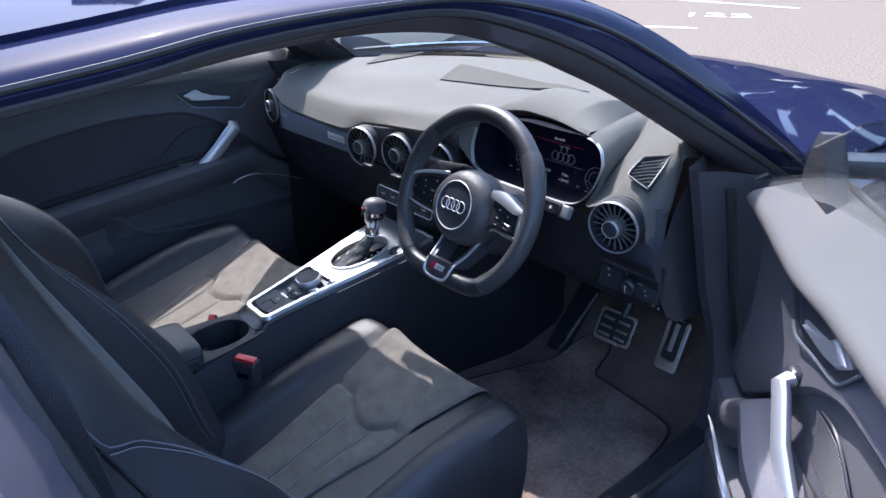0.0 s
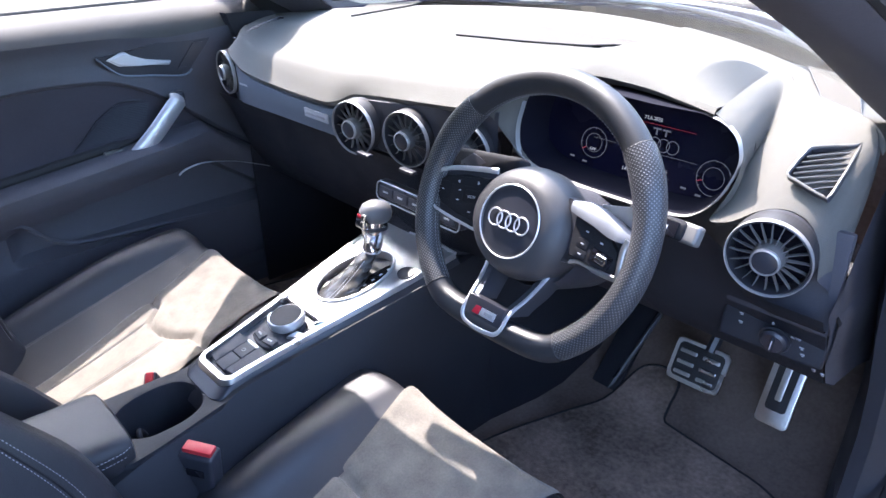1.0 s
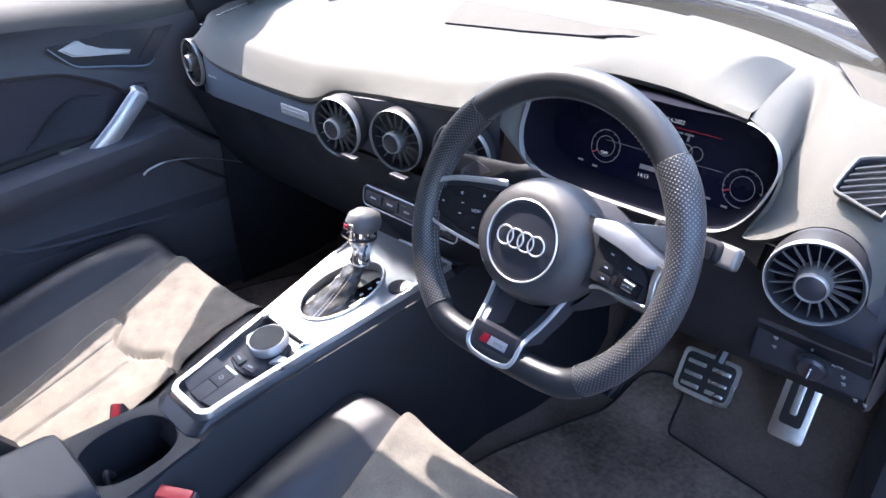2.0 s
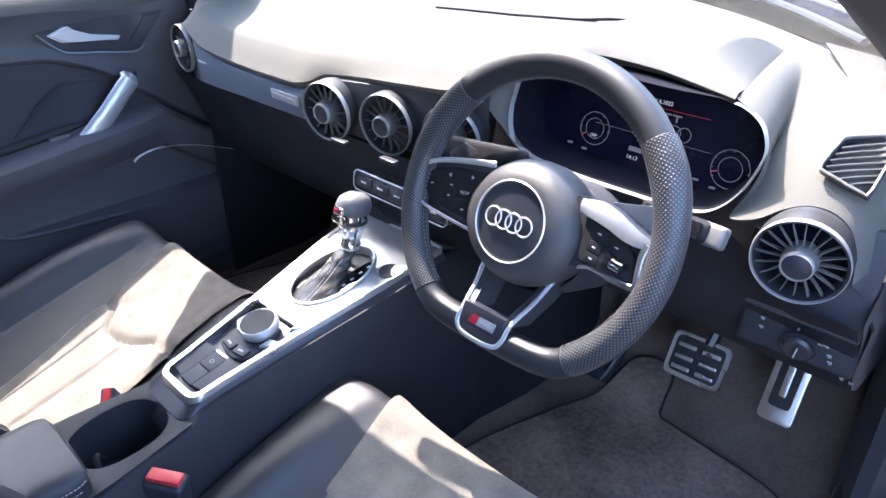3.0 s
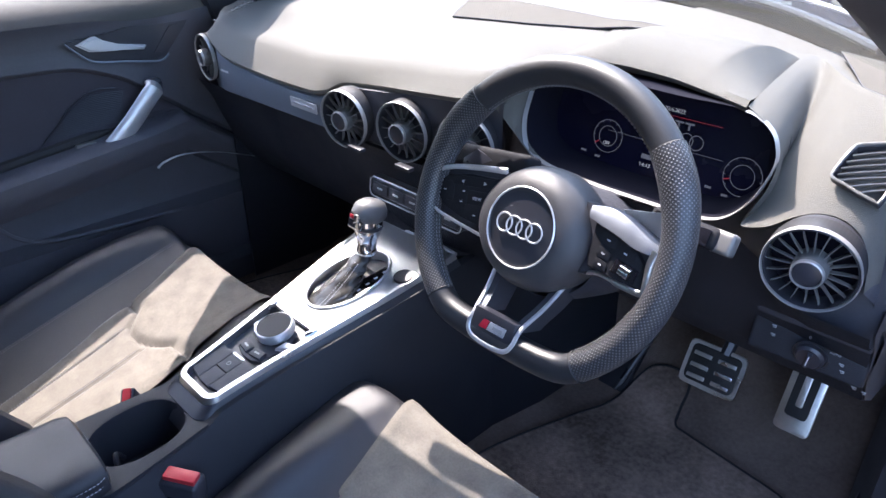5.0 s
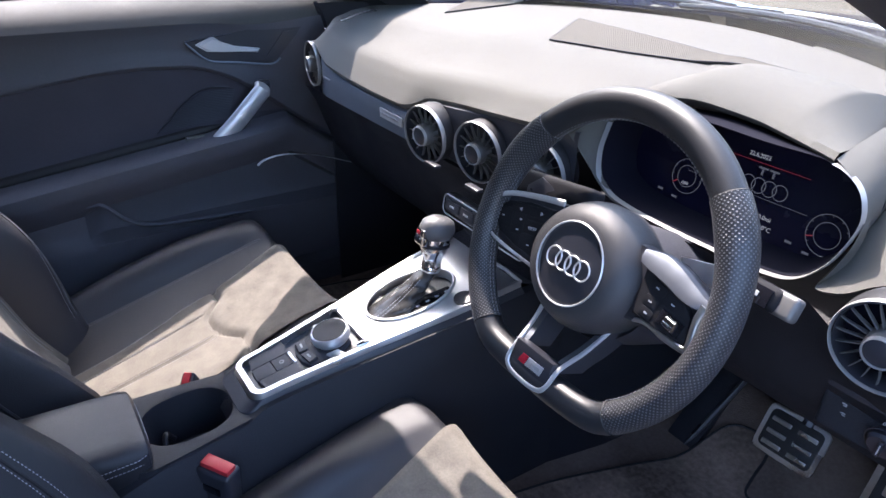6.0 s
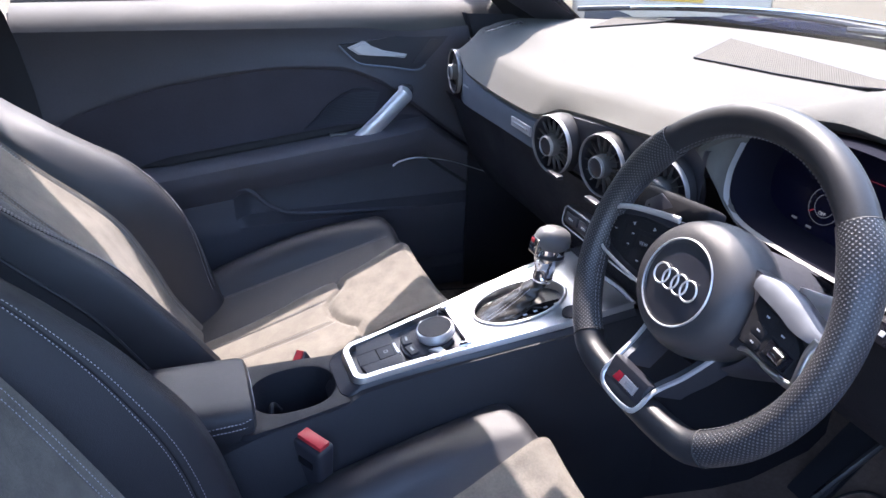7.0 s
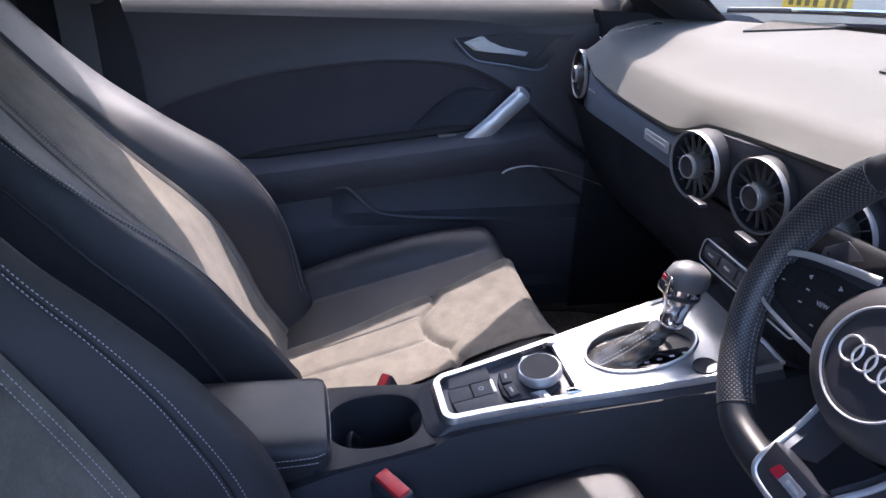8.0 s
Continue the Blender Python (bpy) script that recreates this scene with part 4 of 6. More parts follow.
# cheek between the centre vents and the instruments
ca = spline([(.152, .042, .870), (.166, .046, .858), (.186, .048, .840), (.212, .050, .818), (.240, .053, .800)], 4)
cb = spline([(.200, .080, .910), (.192, .071, .878), (.189, .062, .850), (.198, .057, .822), (.224, .054, .805)], 4)
part("binnacle_cheek", grid([[a + Vector((0, .016, -.012)), a, a.lerp(b, .3) + Vector((-.001, -.003, .002)), a.lerp(b, .65) + Vector((-.001, -.003, .002)), b, b + Vector((.004, .010, 0))] for a, b in zip(ca, cb)]), SOFT, dash, "grey cheek beside the instruments")

# instrument opening: bezel, display, shroud
OPENING = [(.201, .902), (.194, .875), (.192, .850), (.200, .822), (.222, .807), (.255, .800), (.32, .797), (.40, .797), (.46, .799), (.490, .808), (.512, .832), (.524, .862), (.527, .886), (.518, .905), (.498, .918), (.47, .923), (.40, .922), (.32, .923), (.25, .917), (.22, .910)]
op = spline([(a, b, 0) for a, b in OPENING], 4, True)
cx, cz = .36, .865


def loop_at(y0, grow, lean=.18):
    return [Vector((cx + (p.x - cx) * grow, y0 + lean * (p.y - .80) + .28 * max(0, p.y - .896), cz + (p.y - cz) * grow)) for p in op]


rows = [loop_at(.062, 1.006), loop_at(.056, 1.005), loop_at(.054, 1.0), loop_at(.056, .996), loop_at(.062, .992)]
part("cluster_bezel", grid([r[2:60] for r in rows]), RING, dash, "satin silver bezel round the display")
rows = [loop_at(.062, .986), loop_at(.085, .955), loop_at(.118, .93)]
part("cluster_shroud", grid(rows, loop_u=True), SHROUD, dash)
face = loop_at(.117, .94)
bm = bmesh.new()
bm.faces.new([bm.verts.new(p) for p in face])
disp = part("display", bm, SCREEN, dash, "dark digital instrument display", smooth=False)


def on_display(x, z, dy=0):
    return basis((x, .1155 + .18 * (z - .80) - dy, z), (1, 0, 0), (0, .18, 1))


def dial(x, z, r, red):
    for rr, m_ in ((r, G_DIM), (r * .62, G_DIM)):
        part("dial_ring", tube([on_display(x, z) @ Vector((rr * math.cos(a), rr * math.sin(a), .0006)) for a in [2 * math.pi * i / 48 for i in range(48)]], .00045, 4, True), m_, disp)
    for k in range(9):
        a = radians(215 - 31 * k)
        p, q = [on_display(x, z) @ Vector((f * r * math.cos(a), f * r * math.sin(a), .0006)) for f in (.90, 1.0)]
        part("tick", tube([p, q], .0005, 4), G_DIM, disp)
    a = radians(red)
    part("needle", tube([on_display(x, z) @ Vector((f * r * math.cos(a), f * r * math.sin(a), .001)) for f in (.66, .98)], .0008, 4), G_RED, disp)


dial(.291, .838, .0215, 215)
dial(.477, .834, .0230, 200)
letters("OFF", .006, on_display(.291, .829, .0006), G_WHITE, disp)
letters("22.6.2022", .0070, on_display(.376, .890, .0006), G_WHITE, disp)
letters("0.0mi", .0075, on_display(.405, .826, .0006), G_WHITE, disp)
letters("+20.0°C", .0075, on_display(.404, .815, .0006), G_WHITE, disp)
letters("14:13", .0075, on_display(.352, .815, .0006), G_WHITE, disp)
part("odometer_bar", rbox((.022, .006, .0004), on_display(.356, .826, .0006), .0001), G_DIM, disp)
part("red_line", rbox((.13, .0007, .0004), on_display(.375, .883, .0006), .0001), G_RED, disp)
part("dim_line", rbox((.16, .0006, .0004), on_display(.37, .846, .0006), .0001), G_DIM, disp)
for k in range(4):
    part("emblem_ring", tube([on_display(.372 + .0135 * k, .858) @ Vector((.0088 * math.cos(a), .0088 * math.sin(a), .0006)) for a in [2 * math.pi * i / 30 for i in range(30)]], .0006, 4, True), G_DIM, disp)
for dx in (0, .014):
    part("emblem_bar", rbox((.012, .0022, .0004), on_display(.385 + dx, .878, .0006), .0001), G_DIM, disp)
    part("emblem_bar", rbox((.0025, .007, .0004), on_display(.385 + dx, .8735, .0006), .0001), G_DIM, disp)
for k, (x, z) in enumerate(((.258, .812), (.281, .809), (.440, .812), (.505, .822), (.462, .808))):
    part("scale_mark", rbox((.008, .0028, .0004), on_display(x, z, .0006), .0001), G_DIM, disp)


# ---- round vents ----
def vent(x, y, z, r, yaw, pitch, blades=16, knurl=True):
    """A turbine-like vent: body, rings, blades and a hub; its axis points to the cabin."""
    m = Matrix.Translation((x, y, z)) @ pose(0, 0, 0, 90 + pitch, 0, yaw)
    v = part("air_vent", lathe([(r * .93, -.034), (r * .96, -.028), (r * .965, -.006), (r * .95, .003), (r * .92, .004), (r * .915, -.018)], m, 56), SATIN, dash, "round air vent with turbine blades")
    teeth = []
    for rr, h in ((.955, -.026), (.995, -.022), (1.0, -.006), (.985, -.002)):
        teeth.append([m @ Vector((r * rr * math.cos(2 * math.pi * i / 144) * (1 - (.018 if i % 2 and .99 < rr else 0)), r * rr * math.sin(2 * math.pi * i / 144) * (1 - (.018 if i % 2 and .99 < rr else 0)), h)) for i in range(144)])
    part("vent_collar", grid(teeth, loop_u=True), BLADE, v, "knurled grey collar")
    part("vent_ring", lathe([(r * .985, -.002), (r * 1.002, .001), (r * 1.004, .0040), (r * .993, .0062), (r * .976, .0060), (r * .962, .003), (r * .955, -.006)], m, 64), RING, v, "satin silver outer ring")
    part("vent_back", lathe([(r * .90, -.020), (r * .5, -.027), (0, -.027)], m, 40), SHROUD, v)
    for k in range(blades):
        a = 2 * math.pi * k / blades
        rows = []
        for t in (0, .25, .5, .75, 1):
            rad = r * (.37 + .55 * t)
            an = a + .05 * math.sin(t * 2.2)
            rows.append([m @ Vector((rad * math.cos(an), rad * math.sin(an), .000 - .002 * t)), m @ Vector((rad * math.cos(an + .012), rad * math.sin(an + .012), -.006))])
        part("vent_blade", grid(rows, thick=.0010), COLLAR, v)
    hub = part("vent_hub", lathe([(r * .37, -.012), (r * .37, .004), (r * .36, .009), (r * .33, .012)], m, 48), COLLAR, v, "knurled hub")
    part("hub_ring", lathe([(r * .345, .010), (r * .335, .0145), (r * .31, .0155), (r * .295, .0135)], m, 48), RING, hub)
    part("hub_cap", lathe([(r * .30, .0125), (r * .22, .0145), (0, .0150)], m, 40), SATIN, hub)
    part("vent_tab", rbox((.008, .005, .006), m @ pose(0, -r * 1.02, .001), .002), BLADE, v)
    return v


vent(-.606, .012, .812, .047, -6, 2, 14)
vent(-.112, -.012, .800, .0478, 9, 4)
vent(.005, .008, .802, .0478, 9, 4)
vent(.122, .026, .806, .0478, 9, 4)
vent(.600, .022, .803, .0468, 8, 4, 20)
part("vent_surround", rbox((.122, .010, .130), pose(.6055, .072, .772), .004), DARK, dash, "black surround behind the driver's side vent")
# housing over the centre vents, strip, lower dashboard
rows = []
for i in range(49):
    x = -.20 + .372 * i / 48
    b = .006 * math.cos((x - .002) / .111 * 2 * math.pi)
    top = table([(-.20, .815), (-.176, .824), (-.143, .840), (-.064, .849), (.014, .855), (.085, .860), (.129, .868), (.165, .872), (.22, .850)], x)
    yy = table([(-.20, .004), (-.15, .008), (-.06, .014), (.014, .024), (.085, .034), (.15, .046), (.22, .046)], x)
    rows.append([Vector((x, yy + .05, top + .012)), Vector((x, yy + .018, top + .007)), Vector((x, yy + .002, top)), Vector((x, yy, top - .010)), Vector((x, yy, .80)), Vector((x, yy + .002, .765 + b * .5)), Vector((x, yy + .012, .755)), Vector((x, yy + .03, .752))])
part("vent_housing", grid(rows), SATIN, dash, "black housing round the centre vents")
rows = []
for i in range(41):
    x = -.60 + .44 * i / 40
    zt = table(LOW_Z, x) - .004
    y0 = table([(-.60, .02), (-.54, .006), (-.45, -.002), (-.16, -.008)], x)
    zb = table([(-.60, .745), (-.45, .755), (-.16, .762)], x)
    rows.append([Vector((x, y0 + .012, zt)), Vector((x, y0 + .002, zt - .004)), Vector((x, y0, zt - .012)), Vector((x, y0 + .001, (zt + zb) / 2)), Vector((x, y0 + .004, zb + .006)), Vector((x, y0 + .014, zb))])
part("inlay_strip", grid(rows), STRIPMAT, dash, "dark satin inlay strip")
bdg = part("badge_plate", rbox((.076, .003, .017), pose(-.229, -.0105, .797, 3, 0, 0), .001), SILVER, dash, "small silver badge plate with a dark bar")
part("bar", rbox((.058, .001, .004), pose(-.229, -.0126, .797, 3, 0, 0), .0003), PRINT, bdg)
part("bar", rbox((.030, .001, .004), pose(-.520, .002, .800, 3, 0, 0), .0003), PRINT, dash)
rows = []
for i in range(45):
    x = -.665 + 1.33 * i / 44
    drv = max(0, min(1, (x - .10) / .08))
    mid = math.exp(-((x - .03) / .13) ** 4)
    zt = .757 * (1 - drv) + .80 * drv
    if x > .53:
        zt = .80 - .06 * min(1, (x - .53) / .05)
    y0 = .012 + .03 * drv
    rows.append([Vector((x, y0, zt)), Vector((x, y0 + .012, zt - .02)), Vector((x, y0 + .025 - .012 * mid, .715)), Vector((x, y0 + .045 - .02 * mid, .66)), Vector((x, y0 + .07 - .03 * mid, .60 + .02 * drv)), Vector((x, y0 + .11, .545 + .05 * drv)), Vector((x, y0 + .20, .52 + .06 * drv)), Vector((x, .42, .52)), Vector((x, .60, .60))])
part("lower_dash", grid(rows), CONSOLE, dash, "black lower dashboard and knee panel")
for s in (1, -1):
    low = [(.048, .74), (.067, .715), (.087, .66), (.112, .62), (.152, .595), (.242, .58), (.42, .52), (.60, .60)]
    part("dash_side", grid([[Vector((s * .6675, y, z + (.002 if s > 0 else -.03))), Vector((s * .668, y + .002, max(z + .01, .755 if s < 0 else table([(.048, .755), (.067, .770), (.087, .825), (.112, .870), (.152, .893), (.60, .895)], y))))] for y, z in low]), DARK, dash)
# switch row below the vents
swr = part("switch_panel", rbox((.205, .022, .030), pose(.050, -.002, .705, -8, 0, 0), .006, 3), SATIN, dash, "row of switches in a bright frame")
fr_ = round_rect(.205, .032, .010)
part("switch_frame", tube([pose(.050, -.014, .705, 82, 0, 0) @ Vector((p[0], p[1], 0)) for p in fr_], .0013, 6, True), RING, swr)
for k in range(5):
    b_ = part("switch", rbox((.034, .008, .016), pose(-.026 + .038 * k, -.012, .7055, -8, 0, 0), .002), DARK, swr)
    part("bar", rbox((.012, .001, .003), pose(-.026 + .038 * k, -.0165, .706, -8, 0, 0), .0002), PRINT, b_)
for k in range(2):
    part("vent_lever", rbox((.032, .012, .006), pose(-.053 + .111 * k, -.036, .772, 0, 0, 0), .002), SATIN, dash)
# side demister and speaker grilles
SV = [Vector(p) for p in ((.579, .128, .898), (.623, .138, .908), (.631, .078, .857), (.585, .092, .869))]
svx, svc = (SV[1] - SV[0]).normalized(), (SV[0] + SV[1] + SV[2] + SV[3]) / 4
svy = ((SV[0] + SV[1] - SV[2] - SV[3]) / 2).normalized()
svn = svx.cross(svy).normalized()
svc = svc + svx * .005 - svy * .016 + svn * (.0005 + max((p - svc).dot(svn) for r in wing for p in r if (p - svc).length < .030))
out = spline([(-.020, .026, 0), (-.012, .031, 0), (.022, .031, 0), (.027, .028, 0), (.019, -.028, 0), (.012, -.031, 0), (-.016, -.013, 0), (-.027, -.006, 0), (-.028, .002, 0)], 2, True)


def on_wing(p, g, h):
    return svc + svx * (p[0] * g) + svy * (p[1] * g) + svn * h


sv = part("side_vent", grid([[on_wing(p, g, h) for p in out] for g, h in ((1.12, -.003), (1.10, .0035), (1.06, .0045), (1.0, .003), (.99, -.010), (.5, -.016), (0.01, -.016))], loop_u=True), SATIN, dash, "slatted side demister vent")
part("vent_rim", tube([on_wing(p, 1.075, .004) for p in out], .0016, 6, True), COLLAR, sv)
for k in range(7):
    v_ = .0245 - .0075 * k
    x0 = table([(-.031, .010), (-.013, -.014), (-.004, -.026), (.004, -.026), (.028, -.018)], v_)
    x1 = .0185 + .0075 * (v_ + .03) / .06
    sl = [[on_wing((x0 + (x1 - x0) * i / 6, v_ - .004 * (1 - i / 6) ** 2 + d, 0), 1, h) for d, h in ((0, .002), (.0012, .0025), (.004, -.009), (.003, -.010))] for i in range(7)]
    part("slat", grid(sl, loop_u=True), COLLAR, sv)


def grille(name, outline, material, label):
    pts = [Vector((x, y, top_z(x, y) + .0045)) for x, y in outline]
    n = 16
    a, b, c, d_ = pts
    rows = []
    for j in range(n + 1):
        r = []
        for i in range(n + 1):
            p = a.lerp(b, i / n).lerp(d_.lerp(c, i / n), j / n)
            r.append(Vector((p.x, p.y, top_z(p.x, p.y) + .0030 + (.006 + max(0, .935 - top_z(p.x, table(BEND, p.x))) * .6 if p.x > .45 else .0050 * min(1, max(0, (p.x - .13) / .05))))))
        rows.append(r)
    g = part(name, grid(rows, thick=.002), material, dash, label)
    rim = rows[0] + [r[-1] for r in rows[1:]] + rows[-1][::-1][1:] + [r[0] for r in rows[::-1][1:-1]]
    part("grille_edge", tube(rim, .0006, 5, True), SATIN, g)
    return g


grille("speaker_grille", [(-.118, .238), (.030, .268), (.268, .348), (-.206, .385)], MESHMAT, "perforated centre speaker grille")
grille("speaker_grille", [(.480, .345), (.550, .213), (.612, .172), (.560, .300)], MESHMAT, "perforated side speaker grille")
grille("speaker_grille", [(-.455, .245), (-.420, .395), (-.435, .435), (-.525, .350)], MESHMAT, "perforated side speaker grille")
for k in range(12):
    t = k / 11
    x, y = -.628 + .02 * t, .055 + .105 * t
    part("demister_slot", rbox((.018, .0045, .004), pose(x, y, top_z(x, y) + .0015 - .012 * (1 - t), 0, 0, 20), .001, 1), GLOSS, dash)
# light switch and knee panel details
ls = part("light_switch", rbox((.125, .012, .066), pose(.605, .0815, .690, -14, 0, 4), .005, 3), CONSOLE, dash, "light switch panel with a rotary knob")
lm = Matrix.Translation((.612, .0685, .680)) @ pose(0, 0, 0, 104, 0, 4)
part("switch_ring", lathe([(.0185, 0), (.019, .003), (.0175, .003)], lm, 32), SATIN, ls)
part("rotary_knob", lathe([(.0165, 0), (.016, .006), (.013, .009), (0, .009)], lm, 32), SATIN, ls)
part("knob_grip", rbox((.005, .022, .007), lm @ pose(0, 0, .011, 0, 0, -8), .002), SATIN, ls, "grey knob grip")
part("knob_mark", rbox((.0012, .016, .0006), lm @ pose(.0005, .002, .0148, 0, 0, -8), .0002, 1), WHITE, ls, "white line on the knob")
for dx, dz in ((-.042, .022), (-.042, .008), (.031, .001), (.033, -.009), (.048, -.026), (.058, -.028)):
    part("symbol", rbox((.005, .0016, .0006), lm @ pose(dx, dz + .0012, .0006), .0002, 1), PRINT, ls)
    part("symbol", rbox((.0034, .0012, .0006), lm @ pose(dx + .0006, dz - .0014, .0006), .0002, 1), PRINT, ls)
letters("0", .006, lm @ pose(-.004, .0245, .0008), PRINT, ls)
letters("AUTO", .0042, lm @ pose(.023, .0135, .0008), PRINT, ls)

# ---- steering wheel ----
WC, RAKE = Vector((.342, -.096, .797)), radians(22)
WM = basis(WC, (1, 0, 0), (0, math.sin(RAKE), math.cos(RAKE)))
wheel = thing("steering_wheel", WC, "flat-bottomed black leather sports steering wheel", "steering wheel")
RIM_C = Vector((.3472, -.0930, .8080))
RIM_M = basis(RIM_C, (1, 0, 0), (0, math.sin(RAKE), math.cos(RAKE)))
RR, TR = .1655, .0168


def rim_pt(deg):
    """The rim's centre line: a circle, flattened below."""
    a = radians(deg)
    x, y = RR * math.cos(a), RR * math.sin(a)
    fl = -.148
    if y < fl + .012:
        y = fl + .012 - (.012) * (1 - math.exp(-(fl + .012 - y) / .016))
    return RIM_M @ Vector((x, y, 0))


def rim_piece(name, a0, a1, material, label, fat=0.0):
    n = max(8, int(abs(a1 - a0) / 3))
    pts = [rim_pt(a0 + (a1 - a0) * i / n) for i in range(n + 1)]
    nrm = WM.to_3x3() @ Vector((0, 0, 1))
    return part(name, tube(pts, lambda t: TR * (1 + fat * math.exp(-((t - fat_at) / .16) ** 2)), 22, up=nrm, flat=1.06), material, wheel, label)


fat_at = .5
rim_piece("rim_top", 43, 137, LEATHER_RIM, "smooth black leather upper rim")
fat_at = .12
rim_piece("rim_grip", 43, -51, LEATHER_PERF, "perforated leather grip", .14)
rim_piece("rim_grip", 137, 231, LEATHER_PERF, "perforated leather grip", .14)
rim_piece("rim_bottom", 231, 309, LEATHER_RIM, "smooth flat lower rim")
nrm = WM.to_3x3() @ Vector((0, 0, 1))
for a in (43, 137, -51, 231):
    c = rim_pt(a)
    t = (rim_pt(a + 1) - rim_pt(a - 1)).normalized()
    m = basis(c, nrm, t.cross(nrm))
    part("rim_seam", tube([m @ Vector((TR * 1.02 * math.cos(q), TR * 1.02 * math.sin(q), 0)) for q in [2 * math.pi * i / 24 for i in range(24)]], .0013, 5, True, up=t), RUBBER, wheel)
inn = []
for i in range(100):
    a = -52 + 284 * i / 99
    c = rim_pt(a)
    inw = (RIM_C - c).normalized()
    inn.append(c + inw * TR * 1.03 - nrm * .002)
for sgn in (0, 1):
    pts = [p + nrm * .005 * sgn for p in inn]
    stitches(pts, "rim_stitching", wheel, .0050, .0032, .00045, up=nrm, mat_=THREAD_DIM, lift=.0003)
# hub
hub_o = [(.072 * math.cos(a) * (1.0 + .03 * math.cos(2 * a)), .068 * math.sin(a)) for a in [2 * math.pi * i / 56 for i in range(56)]]
rows = []
for g, h in ((1.03, -.045), (1.06, -.026), (1.05, -.012), (1.00, .000), (.93, .009), (.84, .015), (.74, .0185), (.66, .0200), (.60, .0200)):
    rows.append([WM @ Vector((p[0] * g, p[1] * g, h)) for p in hub_o])
hub = part("hub_cover", grid(rows, loop_u=True), HUBMAT, wheel, "domed black airbag cover")
HM = WM @ pose(-.001, 0, .0195)
part("hub_face", lathe([(.0445, .0005), (.043, -.0015), (.02, .0005), (0, .001)], HM, 48), SATIN, hub)
part("hub_ring", lathe([(.0462, -.001), (.0462, .0012), (.0452, .0020), (.0442, .0014), (.0438, -.002)], HM, 56), SILVER, hub, "thin chrome ring")
for k in range(4):
    part("emblem_ring", tube([HM @ Vector((-.0210 + .0140 * k + .0105 * math.cos(a), .0105 * math.sin(a), .0022)) for a in [2 * math.pi * i / 36 for i in range(36)]], .0011, 6, True, up=nrm), SILVER, hub)
# column shroud behind it
rows = []
for h, g in ((-.040, .98), (-.055, 1.02), (-.09, 1.04), (-.15, 1.0)):
    rows.append([WM @ Vector((p[0] * g, p[1] * g - .012, h)) for p in hub_o])
col = thing("steering_column", WC + Vector((0, .09, 0)), "dark grey steering column shroud", "steering column")
part("shroud", grid(rows, loop_u=True), DARK, col)


def spoke(outline, h, depth, name, material, label="", bev=.004):
    return part(name, slab(outline, depth, WM @ pose(0, 0, h), bev), material, wheel, label)


